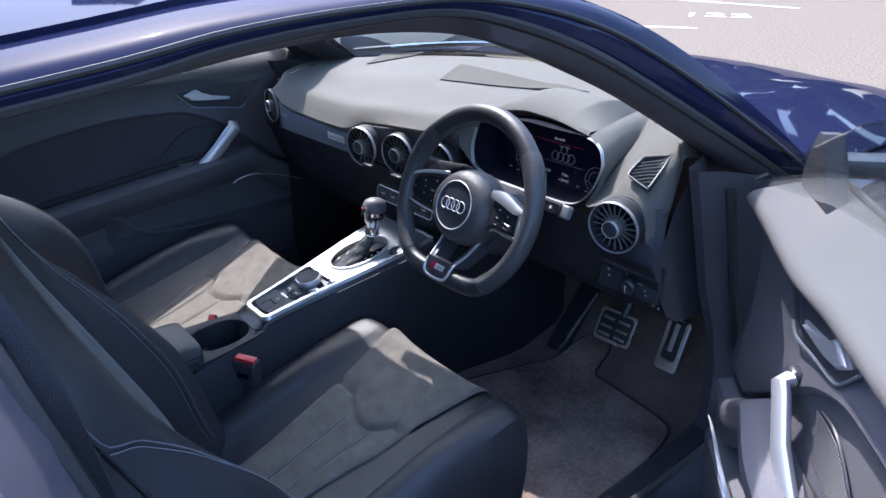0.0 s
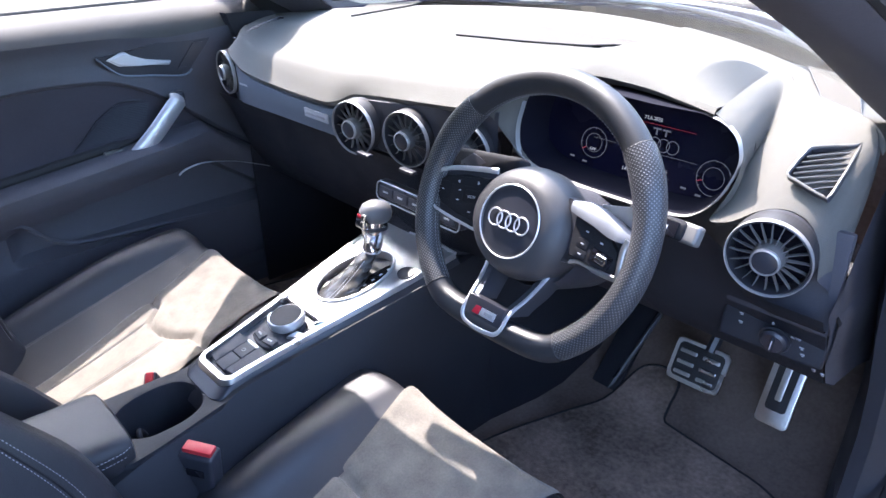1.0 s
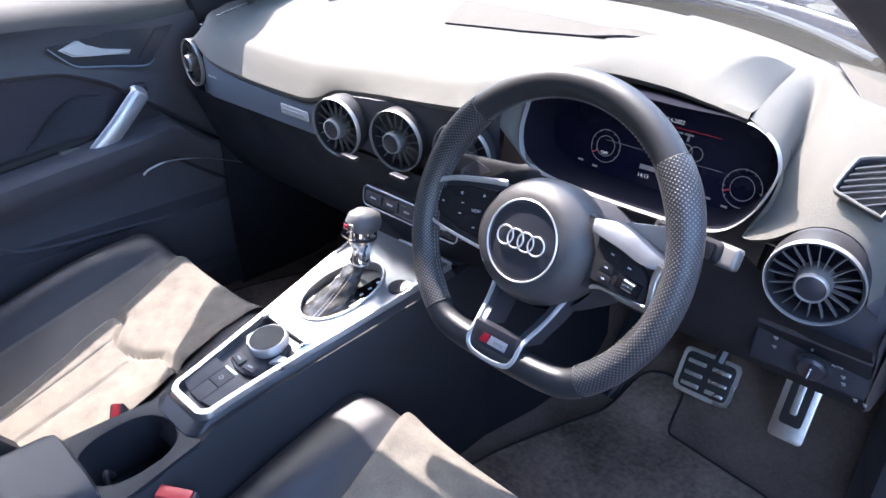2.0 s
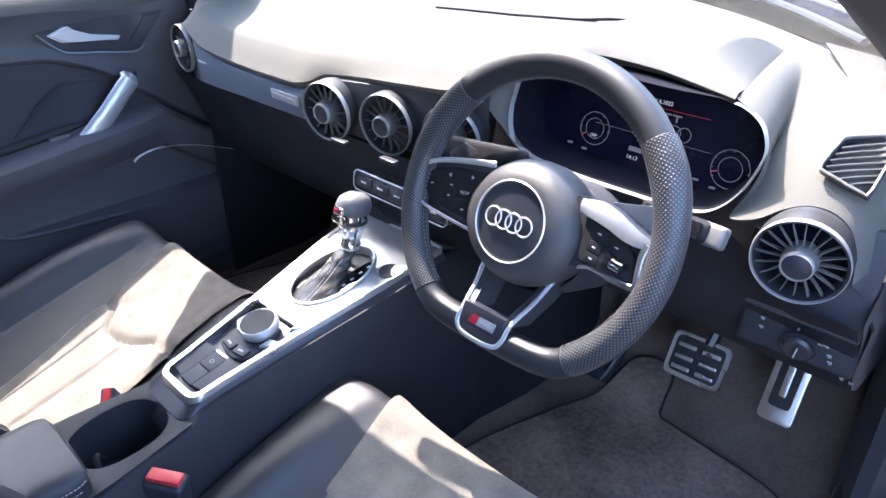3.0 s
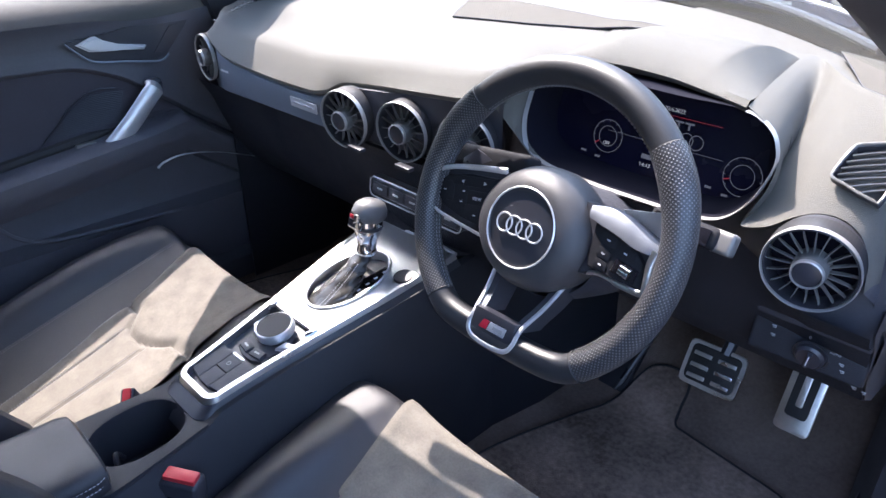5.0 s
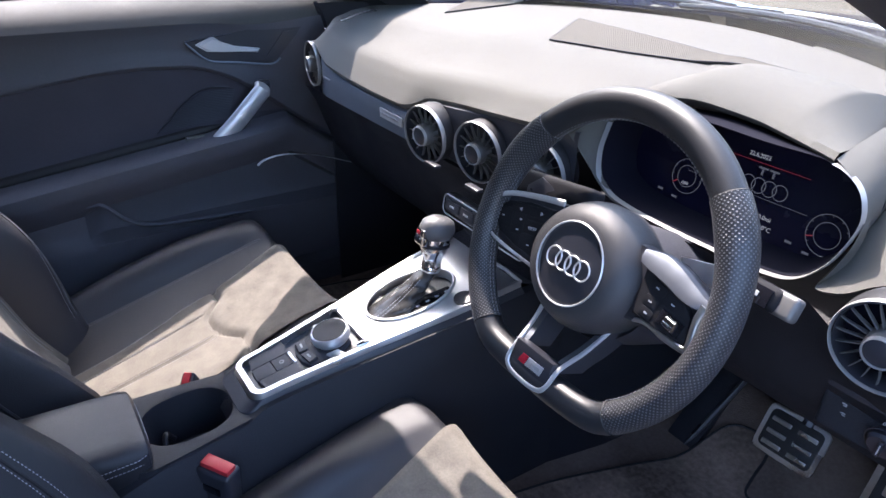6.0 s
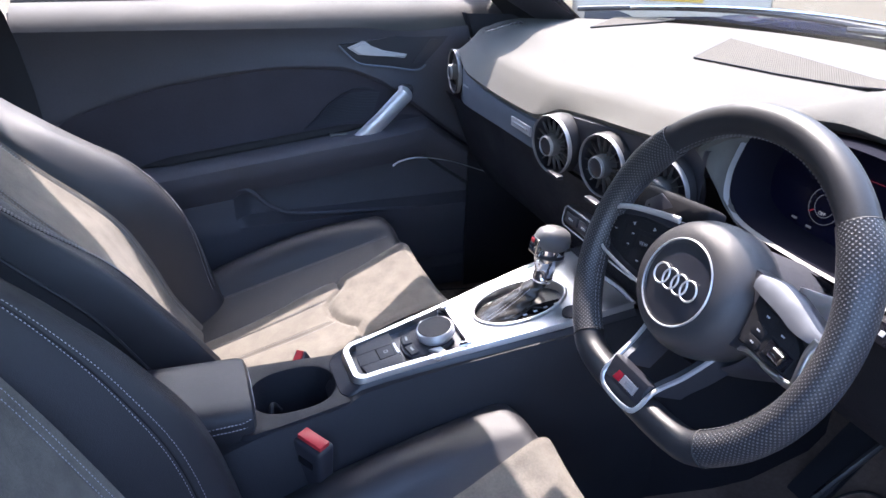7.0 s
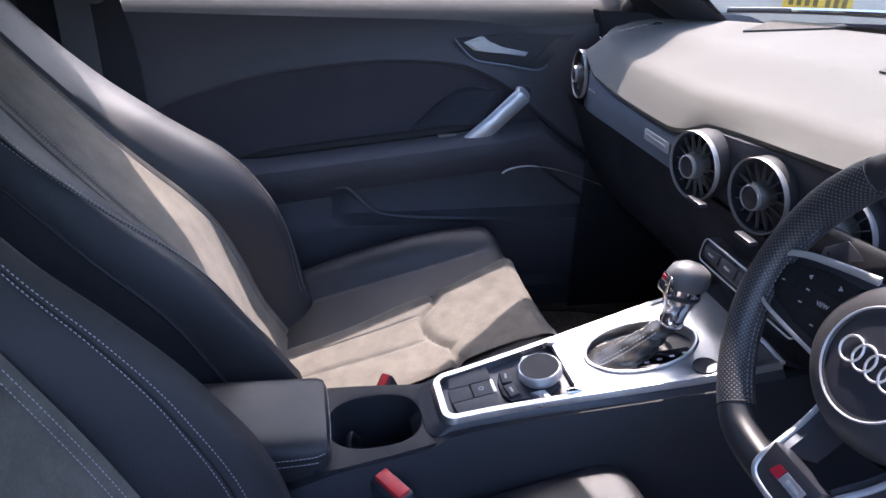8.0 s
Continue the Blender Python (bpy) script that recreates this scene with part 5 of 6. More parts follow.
for s in (-1, 1):
    arm = [(s * .055, .050), (s * .100, .044), (s * .140, .034), (s * .168, .024), (s * .168, -.010), (s * .145, -.024), (s * .110, -.030), (s * .058, -.034)]
    if s > 0:
        arm = [(.055, .050), (.100, .049), (.145, .034), (.170, .026), (.170, -.012), (.150, -.020), (.110, -.020), (.070, -.026)]
    arm = arm if s < 0 else arm[::-1]
    spoke(arm[::-1], -.004, .020, "side_spoke", SATIN, "black side spoke")
    pad = [(s * .060, .040), (s * .100, .035), (s * .134, .026), (s * .148, .014), (s * .147, .000), (s * .134, -.013), (s * .100, -.019), (s * .062, -.022)]
    if s > 0:
        pad = [(.078, .034), (.100, .0305), (.130, .0205), (.142, .010), (.1465, -.008), (.146, -.0155), (.124, -.0155), (.082, -.0135)][::-1]
    pd = spoke(pad, .004, .010, "button_pad", STALK, "black button pad", .002)
    up_e = spline([(s * .050, .052, .002), (s * .085, .046, .004), (s * .125, .037, .005), (s * .150, .026, .005), (s * .161, .012, .004), (s * .158, -.004, .004), (s * .143, -.020, .004), (s * .110, -.026, .002), (s * .060, -.031, -.002)], 5)
    if s > 0:
        up_e = spline([(.153, .027, .008), (.1505, .014, .008), (.1515, -.002, .007), (.152, -.014, .006), (.148, -.0185, .005), (.124, -.0185, .003), (.098, -.0165, .001), (.080, -.022, -.006)], 5)
    wide = (lambda t: .0034 + .0012 * max(0, 1 - t / .42)) if s > 0 else (lambda t: .0030 + .0008 * max(0, 1 - t / .35))
    part("bright_surround", tube([WM @ (p + Vector((0, 0, .003 if s < 0 else 0))) for p in up_e], lambda t: wide(t) * (1 if t < .75 else .7), 10, up=nrm, flat=.5), ALU if s > 0 else SILVER, wheel, "satin silver surround")
    cells = ((.094, .0265, .066, .0115), (.130, .006, .019, .024), (.1085, .006, .021, .026), (.082, .010, .030, .0155), (.082, -.0075, .030, .0165)) if s < 0 else ((.099, .0205, .020, .012), (.121, .0135, .022, .010), (.097, .0055, .017, .011), (.097, -.0065, .017, .010), (.125, -.003, .034, .019))
    for cx_, cy_, w_, h_ in cells:
        part("button", slab(round_rect(w_, h_, .003, 3), .003, WM @ pose(s * cx_, cy_, .0046, 0, 0, -9 * s), .0006), STALK, pd)
    for (sx_, sy_, a_) in ((.110, .023, 90), (.076, .029, -90)) if s < 0 else ():
        part("arrow_mark", slab([(0, .0026), (-.0024, -.0018), (.0024, -.0018)], .0003, WM @ pose(s * sx_, sy_, .0056, 0, 0, a_), 0), PRINT, pd)
    for (sx_, sy_) in ((.135, .006), (.105, .012), (.105, -.001), (.080, -.011)) if s < 0 else ((.099, .0205), (.121, .0135), (.097, .0055), (.097, -.0065)):
        part("symbol", rbox((.0042, .0016, .0003), WM @ pose(s * sx_, sy_, .0050, 0, 0, -9 * s), .0001, 1), PRINT, pd)
    if s < 0:
        letters("VIEW", .0058, WM @ pose(-.082, .0085, .0056, 0, 0, 9), PRINT, pd)
    else:
        part("scroll_wheel", tube([WM @ Vector((.121 + .012 * i / 4, -.0025 - .002 * i / 4, .0050)) for i in range(5)], .0062, 14), CHROME, pd, "knurled chrome scroll wheel")
        part("roller_field", rbox((.028, .015, .002), WM @ pose(.126, -.003, .0055, 0, 0, -9), .001), GLOSS, pd)
    if s > 0:
        hi_ = spline([(.066, .048, .0), (.090, .052, .001), (.110, .048, .002), (.128, .041, .003), (.145, .034, .003), (.160, .029, .001)], 4)
        lo_ = spline([(.070, .036, .006), (.086, .0335, .010), (.110, .0290, .012), (.128, .0235, .012), (.141, .0220, .011), (.156, .0220, .006)], 4)
        rows = [[WM @ (a_ + Vector((0, .001, -.010))), WM @ a_, WM @ (a_.lerp(b_, .5) + Vector((0, 0, .002))), WM @ b_, WM @ (b_ + Vector((0, -.001, -.008)))] for a_, b_ in zip(hi_, lo_)]
        part("spoke_plate", grid(rows), SPOKE, wheel, "satin metal plate of the spoke")
    part("shift_paddle", slab([(s * .085, .052), (s * .132, .062), (s * .150, .046), (s * .146, .012), (s * .115, .01)][::s], .005, WM @ pose(0, 0, -.030), .002), SILVER if s > 0 else SATIN, wheel, "shift paddle behind the spoke")
    # deep slanted lower spokes with a bright front edge
    ln_ = spline([(s * .054, -.036, -.028), (s * .049, -.050, -.026), (s * .041, -.082, -.010), (s * .034, -.108, .010), (s * .033, -.128, .018), (s * .026, -.138, .019), (s * .012, -.141, .0195), (0, -.1415, .0195)], 6)
    part("bright_edge", tube([WM @ p for p in ln_], .0029, 8, up=nrm, flat=.8), SILVER, wheel, "satin silver spoke edge")
    wl = ln_[:20]
    rows = [[WM @ (p + Vector((s * .002, 0, -.001))), WM @ (p + Vector((s * .001, 0, -.042))), WM @ (p + Vector((-s * .012, .002, -.042))), WM @ (p + Vector((-s * .010, .002, -.003)))] for p in wl]
    part("lower_spoke", grid(rows, loop_u=True), SPOKE, wheel, "deep grey metal lower spoke")
bp = part("badge_plate", slab([(-.030, -.104), (-.031, -.126), (-.024, -.137), (.024, -.137), (.031, -.126), (.030, -.104)], .014, WM @ pose(0, 0, .018), .002), SATIN, wheel, "black badge field")
part("badge", slab([(-.006, -.130), (.019, -.130), (.021, -.119), (-.003, -.119)], .001, WM @ pose(0, .005, .0190), .0003), SILVER, bp, "small silver badge with a grey bar")
part("badge_red", slab([(-.018, -.130), (-.007, -.130), (-.004, -.119), (-.013, -.119)], .001, WM @ pose(0, .005, .0192), .0003), REDB, bp, "red badge shape")
part("bar", rbox((.014, .004, .0004), WM @ pose(.0095, -.1195, .0194), .0001, 1), PRINT, bp)
# stalks
for s, nm in ((1, "wiper_stalk"), (-1, "indicator_stalk")):
    st = thing(nm, WC + Vector((s * .17, .07, .02)), "dark control stalk with a bright tip" if s > 0 else "black indicator stalk behind the wheel", "stalk")
    if s > 0:
        a, b = Vector((.44, -.005, .815)), Vector((.527, -.022, .821))
    else:
        a, b = Vector((.290, -.035, .836)), Vector((.178, -.035, .824))
    ax = (b - a).normalized()
    m = basis(a.lerp(b, .5), ax, (0, .5, 1))
    part("stalk_arm", rbox(((b - a).length, .024, .020) if s > 0 else ((b - a).length + .01, .030, .028), m, .008, 3), STALK, st)
    m2 = basis(b, ax, (0, .5, 1))
    part("stalk_tip", rbox((.024, .036, .022) if s < 0 else (.030, .024, .014), m2, .005, 3), STALK if s < 0 else COLLAR, st)
    if s > 0:
        part("stalk_face", rbox(((b - a).length * .8, .018, .003), m @ pose(0, -.001, .0105), .001), GLOSS, st)
    if s < 0:
        part("stalk_rocker", rbox((.056, .026, .018), m @ pose(.026, -.024, .006, 16, 0, 4), .007, 3), STALK, st, "black rocker under the stalk")
    for k in range(3):
        part("symbol", rbox((.006, .005, .0006), m @ pose((.02 - .02 * k), -.001, .0126 if s > 0 else .0143), .0002, 1), PRINT, st)

# ---- centre console ----
con = thing("centre_console", (0, -.2, .24), "black centre console with an aluminium trim panel", "console")


def con_z(y):
    return .532 + .205 * (y + .375)


def con_w(y):
    return table([(-.62, .085), (-.50, .075), (-.40, .060), (-.37, .056), (-.25, .068), (-.05, .098), (.05, .108)], y)


# tunnel and sides
rows = []
for i in range(41):
    y = -.85 + .95 * i / 40
    zt = con_z(y) - .012 if y > -.385 else table([(-.85, .40), (-.62, .47), (-.56, .490), (-.50, .503), (-.40, .508), (-.385, .512)], y)
    w = con_w(y) + .004
    rows.append([Vector((q * sx, y, z)) for sx, q, z in ((-1, .125, .235), (-1, .118, .36), (-1, w + .022, zt - .06), (-1, w + .010, zt - .014), (-1, w, zt), (-1, w - .012, zt + .003))]
                + [Vector((q * sx, y, z)) for sx, q, z in ((1, w - .012, zt + .003), (1, w, zt), (1, w + .010, zt - .014), (1, w + .022, zt - .06), (1, .118, .36), (1, .125, .235))])
body = part("console_side", grid([r[:6] for r in rows]), CONSOLE, con)
part("console_side", grid([r[6:] for r in rows]), CONSOLE, con)
# cup holder deck with an oval well
cy0, czr = -.462, .508
oval = [(.050 * math.copysign(abs(math.cos(a)) ** .8, math.cos(a)), .060 * math.copysign(abs(math.sin(a)) ** .8, math.sin(a))) for a in [2 * math.pi * i / 44 for i in range(44)]]
sq = []
for a in [2 * math.pi * i / 44 for i in range(44)]:
    c, s_ = math.cos(a), math.sin(a)
    k = .084 / max(1e-6, abs(s_))
    for _ in range(12):
        k = min(.084 / max(1e-6, abs(s_)), (con_w(cy0 + s_ * min(k, .1)) + .002) / max(1e-6, abs(c)))
    sq.append((c * k, s_ * k))


def deck(p, dz=0):
    return Vector((p[0], cy0 + p[1], czr + .06 * p[1] + dz))


rows = [[deck(p, -.006) for p in sq], [deck(p, .001) for p in [(a * .985, b * .985) for a, b in sq]], [deck((p[0] * 1.08, p[1] * 1.06), .002) for p in oval], [deck(p, .0) for p in oval], [deck((p[0] * .97, p[1] * .97), -.006) for p in oval],
        [deck((p[0] * .92, p[1] * .94), -.05) for p in oval], [deck((p[0] * .86, p[1] * .9), -.075) for p in oval], [deck((0, 0), -.075)] * 44]
cup = part("cup_holder", grid(rows, loop_u=True), CONSOLE, con, "deep oval cup holder")
part("cup_divider", tube(spline([(-.030, cy0 - .018, .452), (-.012, cy0 - .030, .478), (.004, cy0 - .034, .462), (.022, cy0 - .030, .452), (.036, cy0 - .02, .448)], 5), .004, 8), CONSOLE, cup)
# aluminium trim: frame round the controls and plate round the lever
def tz(x, y, h=0):
    return Vector((x, y, con_z(y) + h))


def trim_half(y):
    return table([(-.380, .0455), (-.36, .047), (-.25, .060), (-.05, .090), (.03, .098)], y)


def u_outline(inset, corner):
    """The trim's outline from its front end round the rounded rear and back, moved in by inset."""
    left = [(-(trim_half(y) - inset), y) for y in (.03, -.02, -.08, -.15, -.22, -.29, -.34)]
    end = -.3815 + inset
    hw = trim_half(-.355) - inset
    arc = [(-hw + corner - corner * math.cos(radians(9 * i)), end + corner - corner * math.sin(radians(9 * i))) for i in range(11)]
    half = left + arc
    return half + [(0, end)] + [(-a, b) for a, b in half[::-1]]


pts_out, pts_in = u_outline(0, .020), u_outline(.0088, .012)
rows = [[tz(a * 1.03, b - (.003 if b < -.36 else 0), -.006) for a, b in pts_out], [tz(a, b, .002) for a, b in pts_out], [tz(a * .985, b + .001, .004) for a, b in pts_out], [tz(a, b, .004) for a, b in pts_in], [tz(a, b, -.010) for a, b in pts_in]]
part("trim_frame", grid(rows), ALU, con, "brushed aluminium trim frame")
part("trim_skirt", grid([[tz(a * 1.03, b - (.003 if b < -.36 else 0), -.004) for a, b in pts_out], [tz(a * 1.12, b - (.020 if b < -.36 else 0), -.012) for a, b in pts_out], [tz(a * 1.20, b - (.030 if b < -.36 else 0), -.045) for a, b in pts_out]]), SATIN, con, "black rim of the trim panel")
# plate with a round-ended opening for the lever
RX, RY, RC = .050, .074, -.108
ring = [2 * math.pi * i / 56 for i in range(56)]
edge_ = []
for a in ring:
    c, s_ = math.cos(a), math.sin(a)
    y0, y1 = -.212, .028
    k = 1e9
    if abs(s_) > 1e-6:
        k = min(k, ((y1 - RC) if s_ > 0 else (y0 - RC)) / s_)
    lo, hi = 0, min(k, .3)
    for _ in range(24):
        md = (lo + hi) / 2
        if abs(c * md) > trim_half(RC + s_ * md) - .009:
            hi = md
        else:
            lo = md
    edge_.append((c * lo, RC + s_ * lo))
rows = [[tz(a, b, -.004) for a, b in edge_], [tz(a, b, .0025) for a, b in edge_], [tz(RX * 1.05 * math.cos(q), RC + RY * 1.05 * math.sin(q), .0025) for q in ring], [tz(RX * math.cos(q), RC + RY * math.sin(q), .001) for q in ring], [tz(RX * .98 * math.cos(q), RC + RY * .98 * math.sin(q), -.012) for q in ring]]
part("lever_plate", grid(rows, loop_u=True), ALU, con, "brushed aluminium plate round the gear lever")
part("lever_ring", tube([tz(RX * 1.0 * math.cos(q), RC + RY * 1.0 * math.sin(q), .004) for q in ring], .0025, 8, True), SILVER, con, "satin silver ring round the gaiter")
part("lever_well", grid([[tz(RX * .99 * math.cos(q), RC + RY * .99 * math.sin(q), -.010) for q in ring], [tz(0, RC, -.014)] * 56], loop_u=True), SATIN, con)
gp = part("gate_panel", rbox((.030, .075, .004), Matrix.Translation(tz(.028, -.088, -.004)) @ pose(0, 0, 0, 11.6, 0, -8), .0015), GLOSS, con, "gloss black gear gate with marks")
for k in range(4):
    part("symbol", rbox((.004, .006, .0004), Matrix.Translation(tz(.030, -.112 + .017 * k, -.0012)) @ pose(0, 0, 0, 11.6, 0, -8), .0001, 1), WHITE, gp)
part("start_button", lathe([(.016, 0), (.0155, .004), (.0145, .0043), (.0140, .0038), (0, .0040)], Matrix.Translation(tz(.070, -.055, .002)) @ pose(0, 0, 0, 11.6), 32), SATIN, con, "round black start button")
# deck behind the lever plate: buttons, recess, rotary control
rows = [[tz(x * trim_half(y) * .90, y, -.0075) for x in (-1, -.5, 0, .5, 1)] for y in (-.372, -.34, -.30, -.26, -.208)]
part("control_deck", grid(rows, thick=.003), SATIN, con)
SL = pose(0, 0, 0, 11.6)
for out_ in ([(-.040, -.360), (-.0145, -.364), (-.0145, -.306), (-.045, -.306)], [(.0145, -.364), (.040, -.360), (.045, -.306), (.0145, -.306)], [(-.0135, -.365), (.0135, -.365), (.0135, -.336), (-.0135, -.336)], [(-.0135, -.335), (.0135, -.335), (.0135, -.310), (-.0135, -.310)]):
    cx_, cy_ = sum(p[0] for p in out_) / 4, sum(p[1] for p in out_) / 4
    part("button", slab([(p[0] - cx_, p[1] - cy_) for p in out_], .008, Matrix.Translation(tz(cx_, cy_, .0005)) @ SL, .001), DARK, con)
part("button_light", rbox((.027, .0045, .009), Matrix.Translation(tz(0, -.3065, -.0035)) @ SL, .001), SILVER, con, "small silver button edge")
part("symbol", lathe([(.0035, 0), (.0035, .0004), (.0026, .0004), (.0026, 0)], Matrix.Translation(tz(0, -.323, .0006)) @ SL, 20), PRINT, con)
KM = Matrix.Translation(tz(.006, -.246, .001)) @ SL
part("rotary_base", slab([(-.030, -.050), (-.010, -.056), (.012, -.056), (.030, -.048), (.036, -.010), (.020, .020), (-.020, .020), (-.036, -.010)], .012, KM @ pose(0, 0, -.002), .003), DARK, con, "black base of the rotary control")
part("rotary_knob", lathe([(.0255, 0), (.0285, .004), (.0290, .008), (.0285, .0135), (.0270, .0165), (.0255, .0170)], KM, 72), SILVER, con, "silver rotary control with a black touch face")
part("knob_face", lathe([(.0262, .0163), (.0250, .0174), (.012, .0178), (0, .0178)], KM, 48), CONSOLE, con)
for x, a in ((-.014, -8), (.014, 8)):
    b_ = part("menu_button", rbox((.024, .014, .006), KM @ pose(x, -.043, .000, 0, 0, a), .002), DARK, con)
    part("symbol", rbox((.010, .003, .0004), KM @ pose(x, -.043, .0032, 0, 0, a), .0001, 1), PRINT, b_)
for s in (1, -1):
    part("menu_flap", slab([(s * .028, -.022), (s * .046, -.010), (s * .044, .000), (s * .030, -.004)][::s], .006, KM @ pose(0, 0, .003), .002), SILVER, con, "bright side flap of the rotary control")
    part("volume_roller", rbox((.008, .020, .010), Matrix.Translation(tz(s * .052, -.217, .003)) @ pose(0, 0, 0, 11.6, 0, -s * 10), .003), CHROME, con, "small chrome roller")
# tray in front of the lever
rows = [[Vector((x * w, y, z)) for x in (-1, -.6, 0, .6, 1)] for y, z, w in ((.026, con_z(.026) + .002, .097), (.05, .612, .105), (.09, .612, .112), (.10, .66, .115), (.08, .70, .12))]
part("front_tray", grid(rows), DARK, con, "black tray in front of the gear lever")
part("tray_edge", tube([(-.02, .030, .616), (.02, .032, .617), (.055, .034, .618), (.098, .030, .618)], .003, 8), SILVER, con)
for s in (1, -1):
    rows = [[Vector((s * a, y, z)) for a, z in ((.100 + g, con_z(.03) - .004 + .09 * t), (.108 + g, .60 + .09 * t), (.124 + g, .52 + .08 * t), (.117 + g, .36), (.1235 + g, .235))] for t, y, g in ((0, .06, 0), (.3, .10, .001), (.7, .15, .010), (1, .22, .022), (1, .45, .034))]
    part("tunnel_side", grid(rows), CONSOLE, con)

# ---- armrest ----
arm = thing("armrest", (0, -.62, .47), "black leather centre armrest with pale stitching", "armrest")
rows = []
for t, y in ((0, -.520), (.02, -.524), (.05, -.534), (.12, -.555), (.4, -.63), (.8, -.74), (1, -.80)):
    g = .80 if t == 0 else .95 if t < .04 else 1.0
    zc, hw, hh = .500, .074, .040
    sec = []
    for k in range(28):
        a = 2 * math.pi * k / 28
        c, s_ = math.cos(a), math.sin(a)
        sec.append(Vector((hw * g * math.copysign(abs(c) ** .38, c), y, zc + .01 * t + hh * g * math.copysign(abs(s_) ** .45, s_) * (1 if s_ > 0 else .9))))
    rows.append(sec)
rows.insert(0, [Vector((0, -.519, .500))] * 28)
part("armrest_pad", grid(rows, loop_u=True), LEATHER, arm)
for dz in (.017, .008):
    pth = [Vector((-.0755, -.70, .507 + dz)), Vector((-.0755, -.56, .507 + dz)), Vector((-.071, -.530, .507 + dz)), Vector((-.055, -.5205, .507 + dz)), Vector((0, -.5185, .507 + dz)), Vector((.055, -.5205, .507 + dz)), Vector((.071, -.530, .507 + dz)), Vector((.0755, -.56, .507 + dz)), Vector((.0755, -.70, .507 + dz))]
    stitches(spline(pth, 8), "armrest_stitching", arm, up=(0, -.5, .85))
part("armrest_foot", rbox((.13, .26, .075), pose(0, -.655, .425), .012), CONSOLE, arm)

# ---- gear lever ----
lev = thing("gear_lever", tz(0, -.11, 0), "chrome and leather gear lever with a leather gaiter", "gear lever")
def gait(t):
    return Vector((.005 * t, -.150 + .072 * t ** .8, con_z(-.15) - .004 + (.627 - con_z(-.15) + .004) * t ** 1.15))


rows = []
for t in [i / 20 for i in range(21)]:
    c = gait(t)
    rx = .019 * (1 - t) ** 1.2 + .0135 + .0016 * math.sin(t * 23)
    ry = .030 * (1 - t) ** 1.3 + .0140 + .0022 * math.sin(t * 23 + 1)
    rows.append([c + Vector((rx * math.cos(a) * (1 + .07 * math.sin(5 * a + 9 * t)), ry * math.sin(a) * (1 + .06 * math.sin(4 * a - 7 * t)), .35 * ry * math.sin(a) * (1 - t))) for a in [2 * math.pi * i / 36 for i in range(36)]])
skirt = [tz(RX * .90 * math.cos(a) * .86, RC - .010 + RY * .86 * math.sin(a) * .86, -.008) for a in [2 * math.pi * i / 36 for i in range(36)]]
rows.insert(0, [p.lerp(q, .35) for p, q in zip(skirt, rows[0])])
rows.insert(0, skirt)
part("gaiter", grid(rows, loop_u=True), LEATHER_GAITER, lev, "creased black leather gaiter")
for dx in (-.003, .004):
    stitches([gait(t) + Vector((dx + .008, -(.024 * (1 - t) ** 1.3 + .0150), -.30 * .03 * (1 - t))) for t in [.04 + .9 * i / 14 for i in range(15)]], "gaiter_stitching", lev, up=(.2, -.8, .6))
GM = Matrix.Translation((.005, -.074, .630)) @ pose(0, 0, 0, -10, 0, 0)
part("lever_collar", lathe([(.0150, -.006), (.0160, -.003), (.0160, .002), (.0150, .004)], GM, 32), CHROME, lev)
part("lever_neck", lathe([(.0135, .002), (.0128, .010), (.0135, .018), (.0165, .026), (.0185, .034), (.0190, .044), (.0185, .052)], GM, 36, 1.25), CHROME, lev, "polished chrome neck")
part("neck_band", lathe([(.0188, .036), (.0200, .0375), (.0200, .0410), (.0188, .0425)], GM, 36, 1.25), SATIN, lev)
part("lever_knob", lathe([(.0190, .050), (.0215, .052), (.0238, .058), (.0240, .066), (.0205, .0765), (.0125, .0825), (0, .0845)], GM, 36, 1.22), LEATHER_PERF, lev, "leather-topped knob")
part("lever_badge", rbox((.022, .004, .011), GM @ pose(0, -.0285, .060), .002), CHROME, lev, "small silver badge")
part("badge_red", rbox((.008, .002, .006), GM @ pose(-.004, -.0305, .060), .001), REDB, lev, "red badge field")
part("lever_catch", rbox((.026, .010, .016), GM @ pose(0, -.026, .048), .004), CHROME, lev)

# ---- seats ----
SC = .345


def cush_z(y):
    return .478 + .27 * (y + .15)


def cushion_rows(u0, u1, nu, ys, fn):
    return [[fn(u0 + (u1 - u0) * i / nu, y) for i in range(nu + 1)] for y in ys]


def groove(d, w=.005, h=.006):
    return -h * math.exp(-(d / w) ** 2)


def crease_y(u):
    return -.345 + .035 * min(1, abs(u) / .10) ** 2


def front_roll(y, z):
    """Rolls the front edge of the cushion down."""
    d = y + .175
    if d > 0:
        a = min(d / .035, 1.57)
        return -.175 + .035 * math.sin(a) - max(0, d - .055) * .1, z - .035 * (1 - math.cos(a)) - max(0, d - .055) * .95
    return y, z


def panel_edge(u, y, outer):
    """Half the width of the cushion's suede on the side of u; it narrows to the rear."""
    if u * outer > 0:
        return table([(-.66, .046), (-.53, .050), (-.416, .068), (-.377, .080), (-.284, .092), (-.20, .115), (-.15, .128), (-.12, .132)], y)
    return table([(-.66, .104), (-.51, .108), (-.37, .123), (-.285, .132), (-.24, .141), (-.16, .156), (-.12, .160)], y)


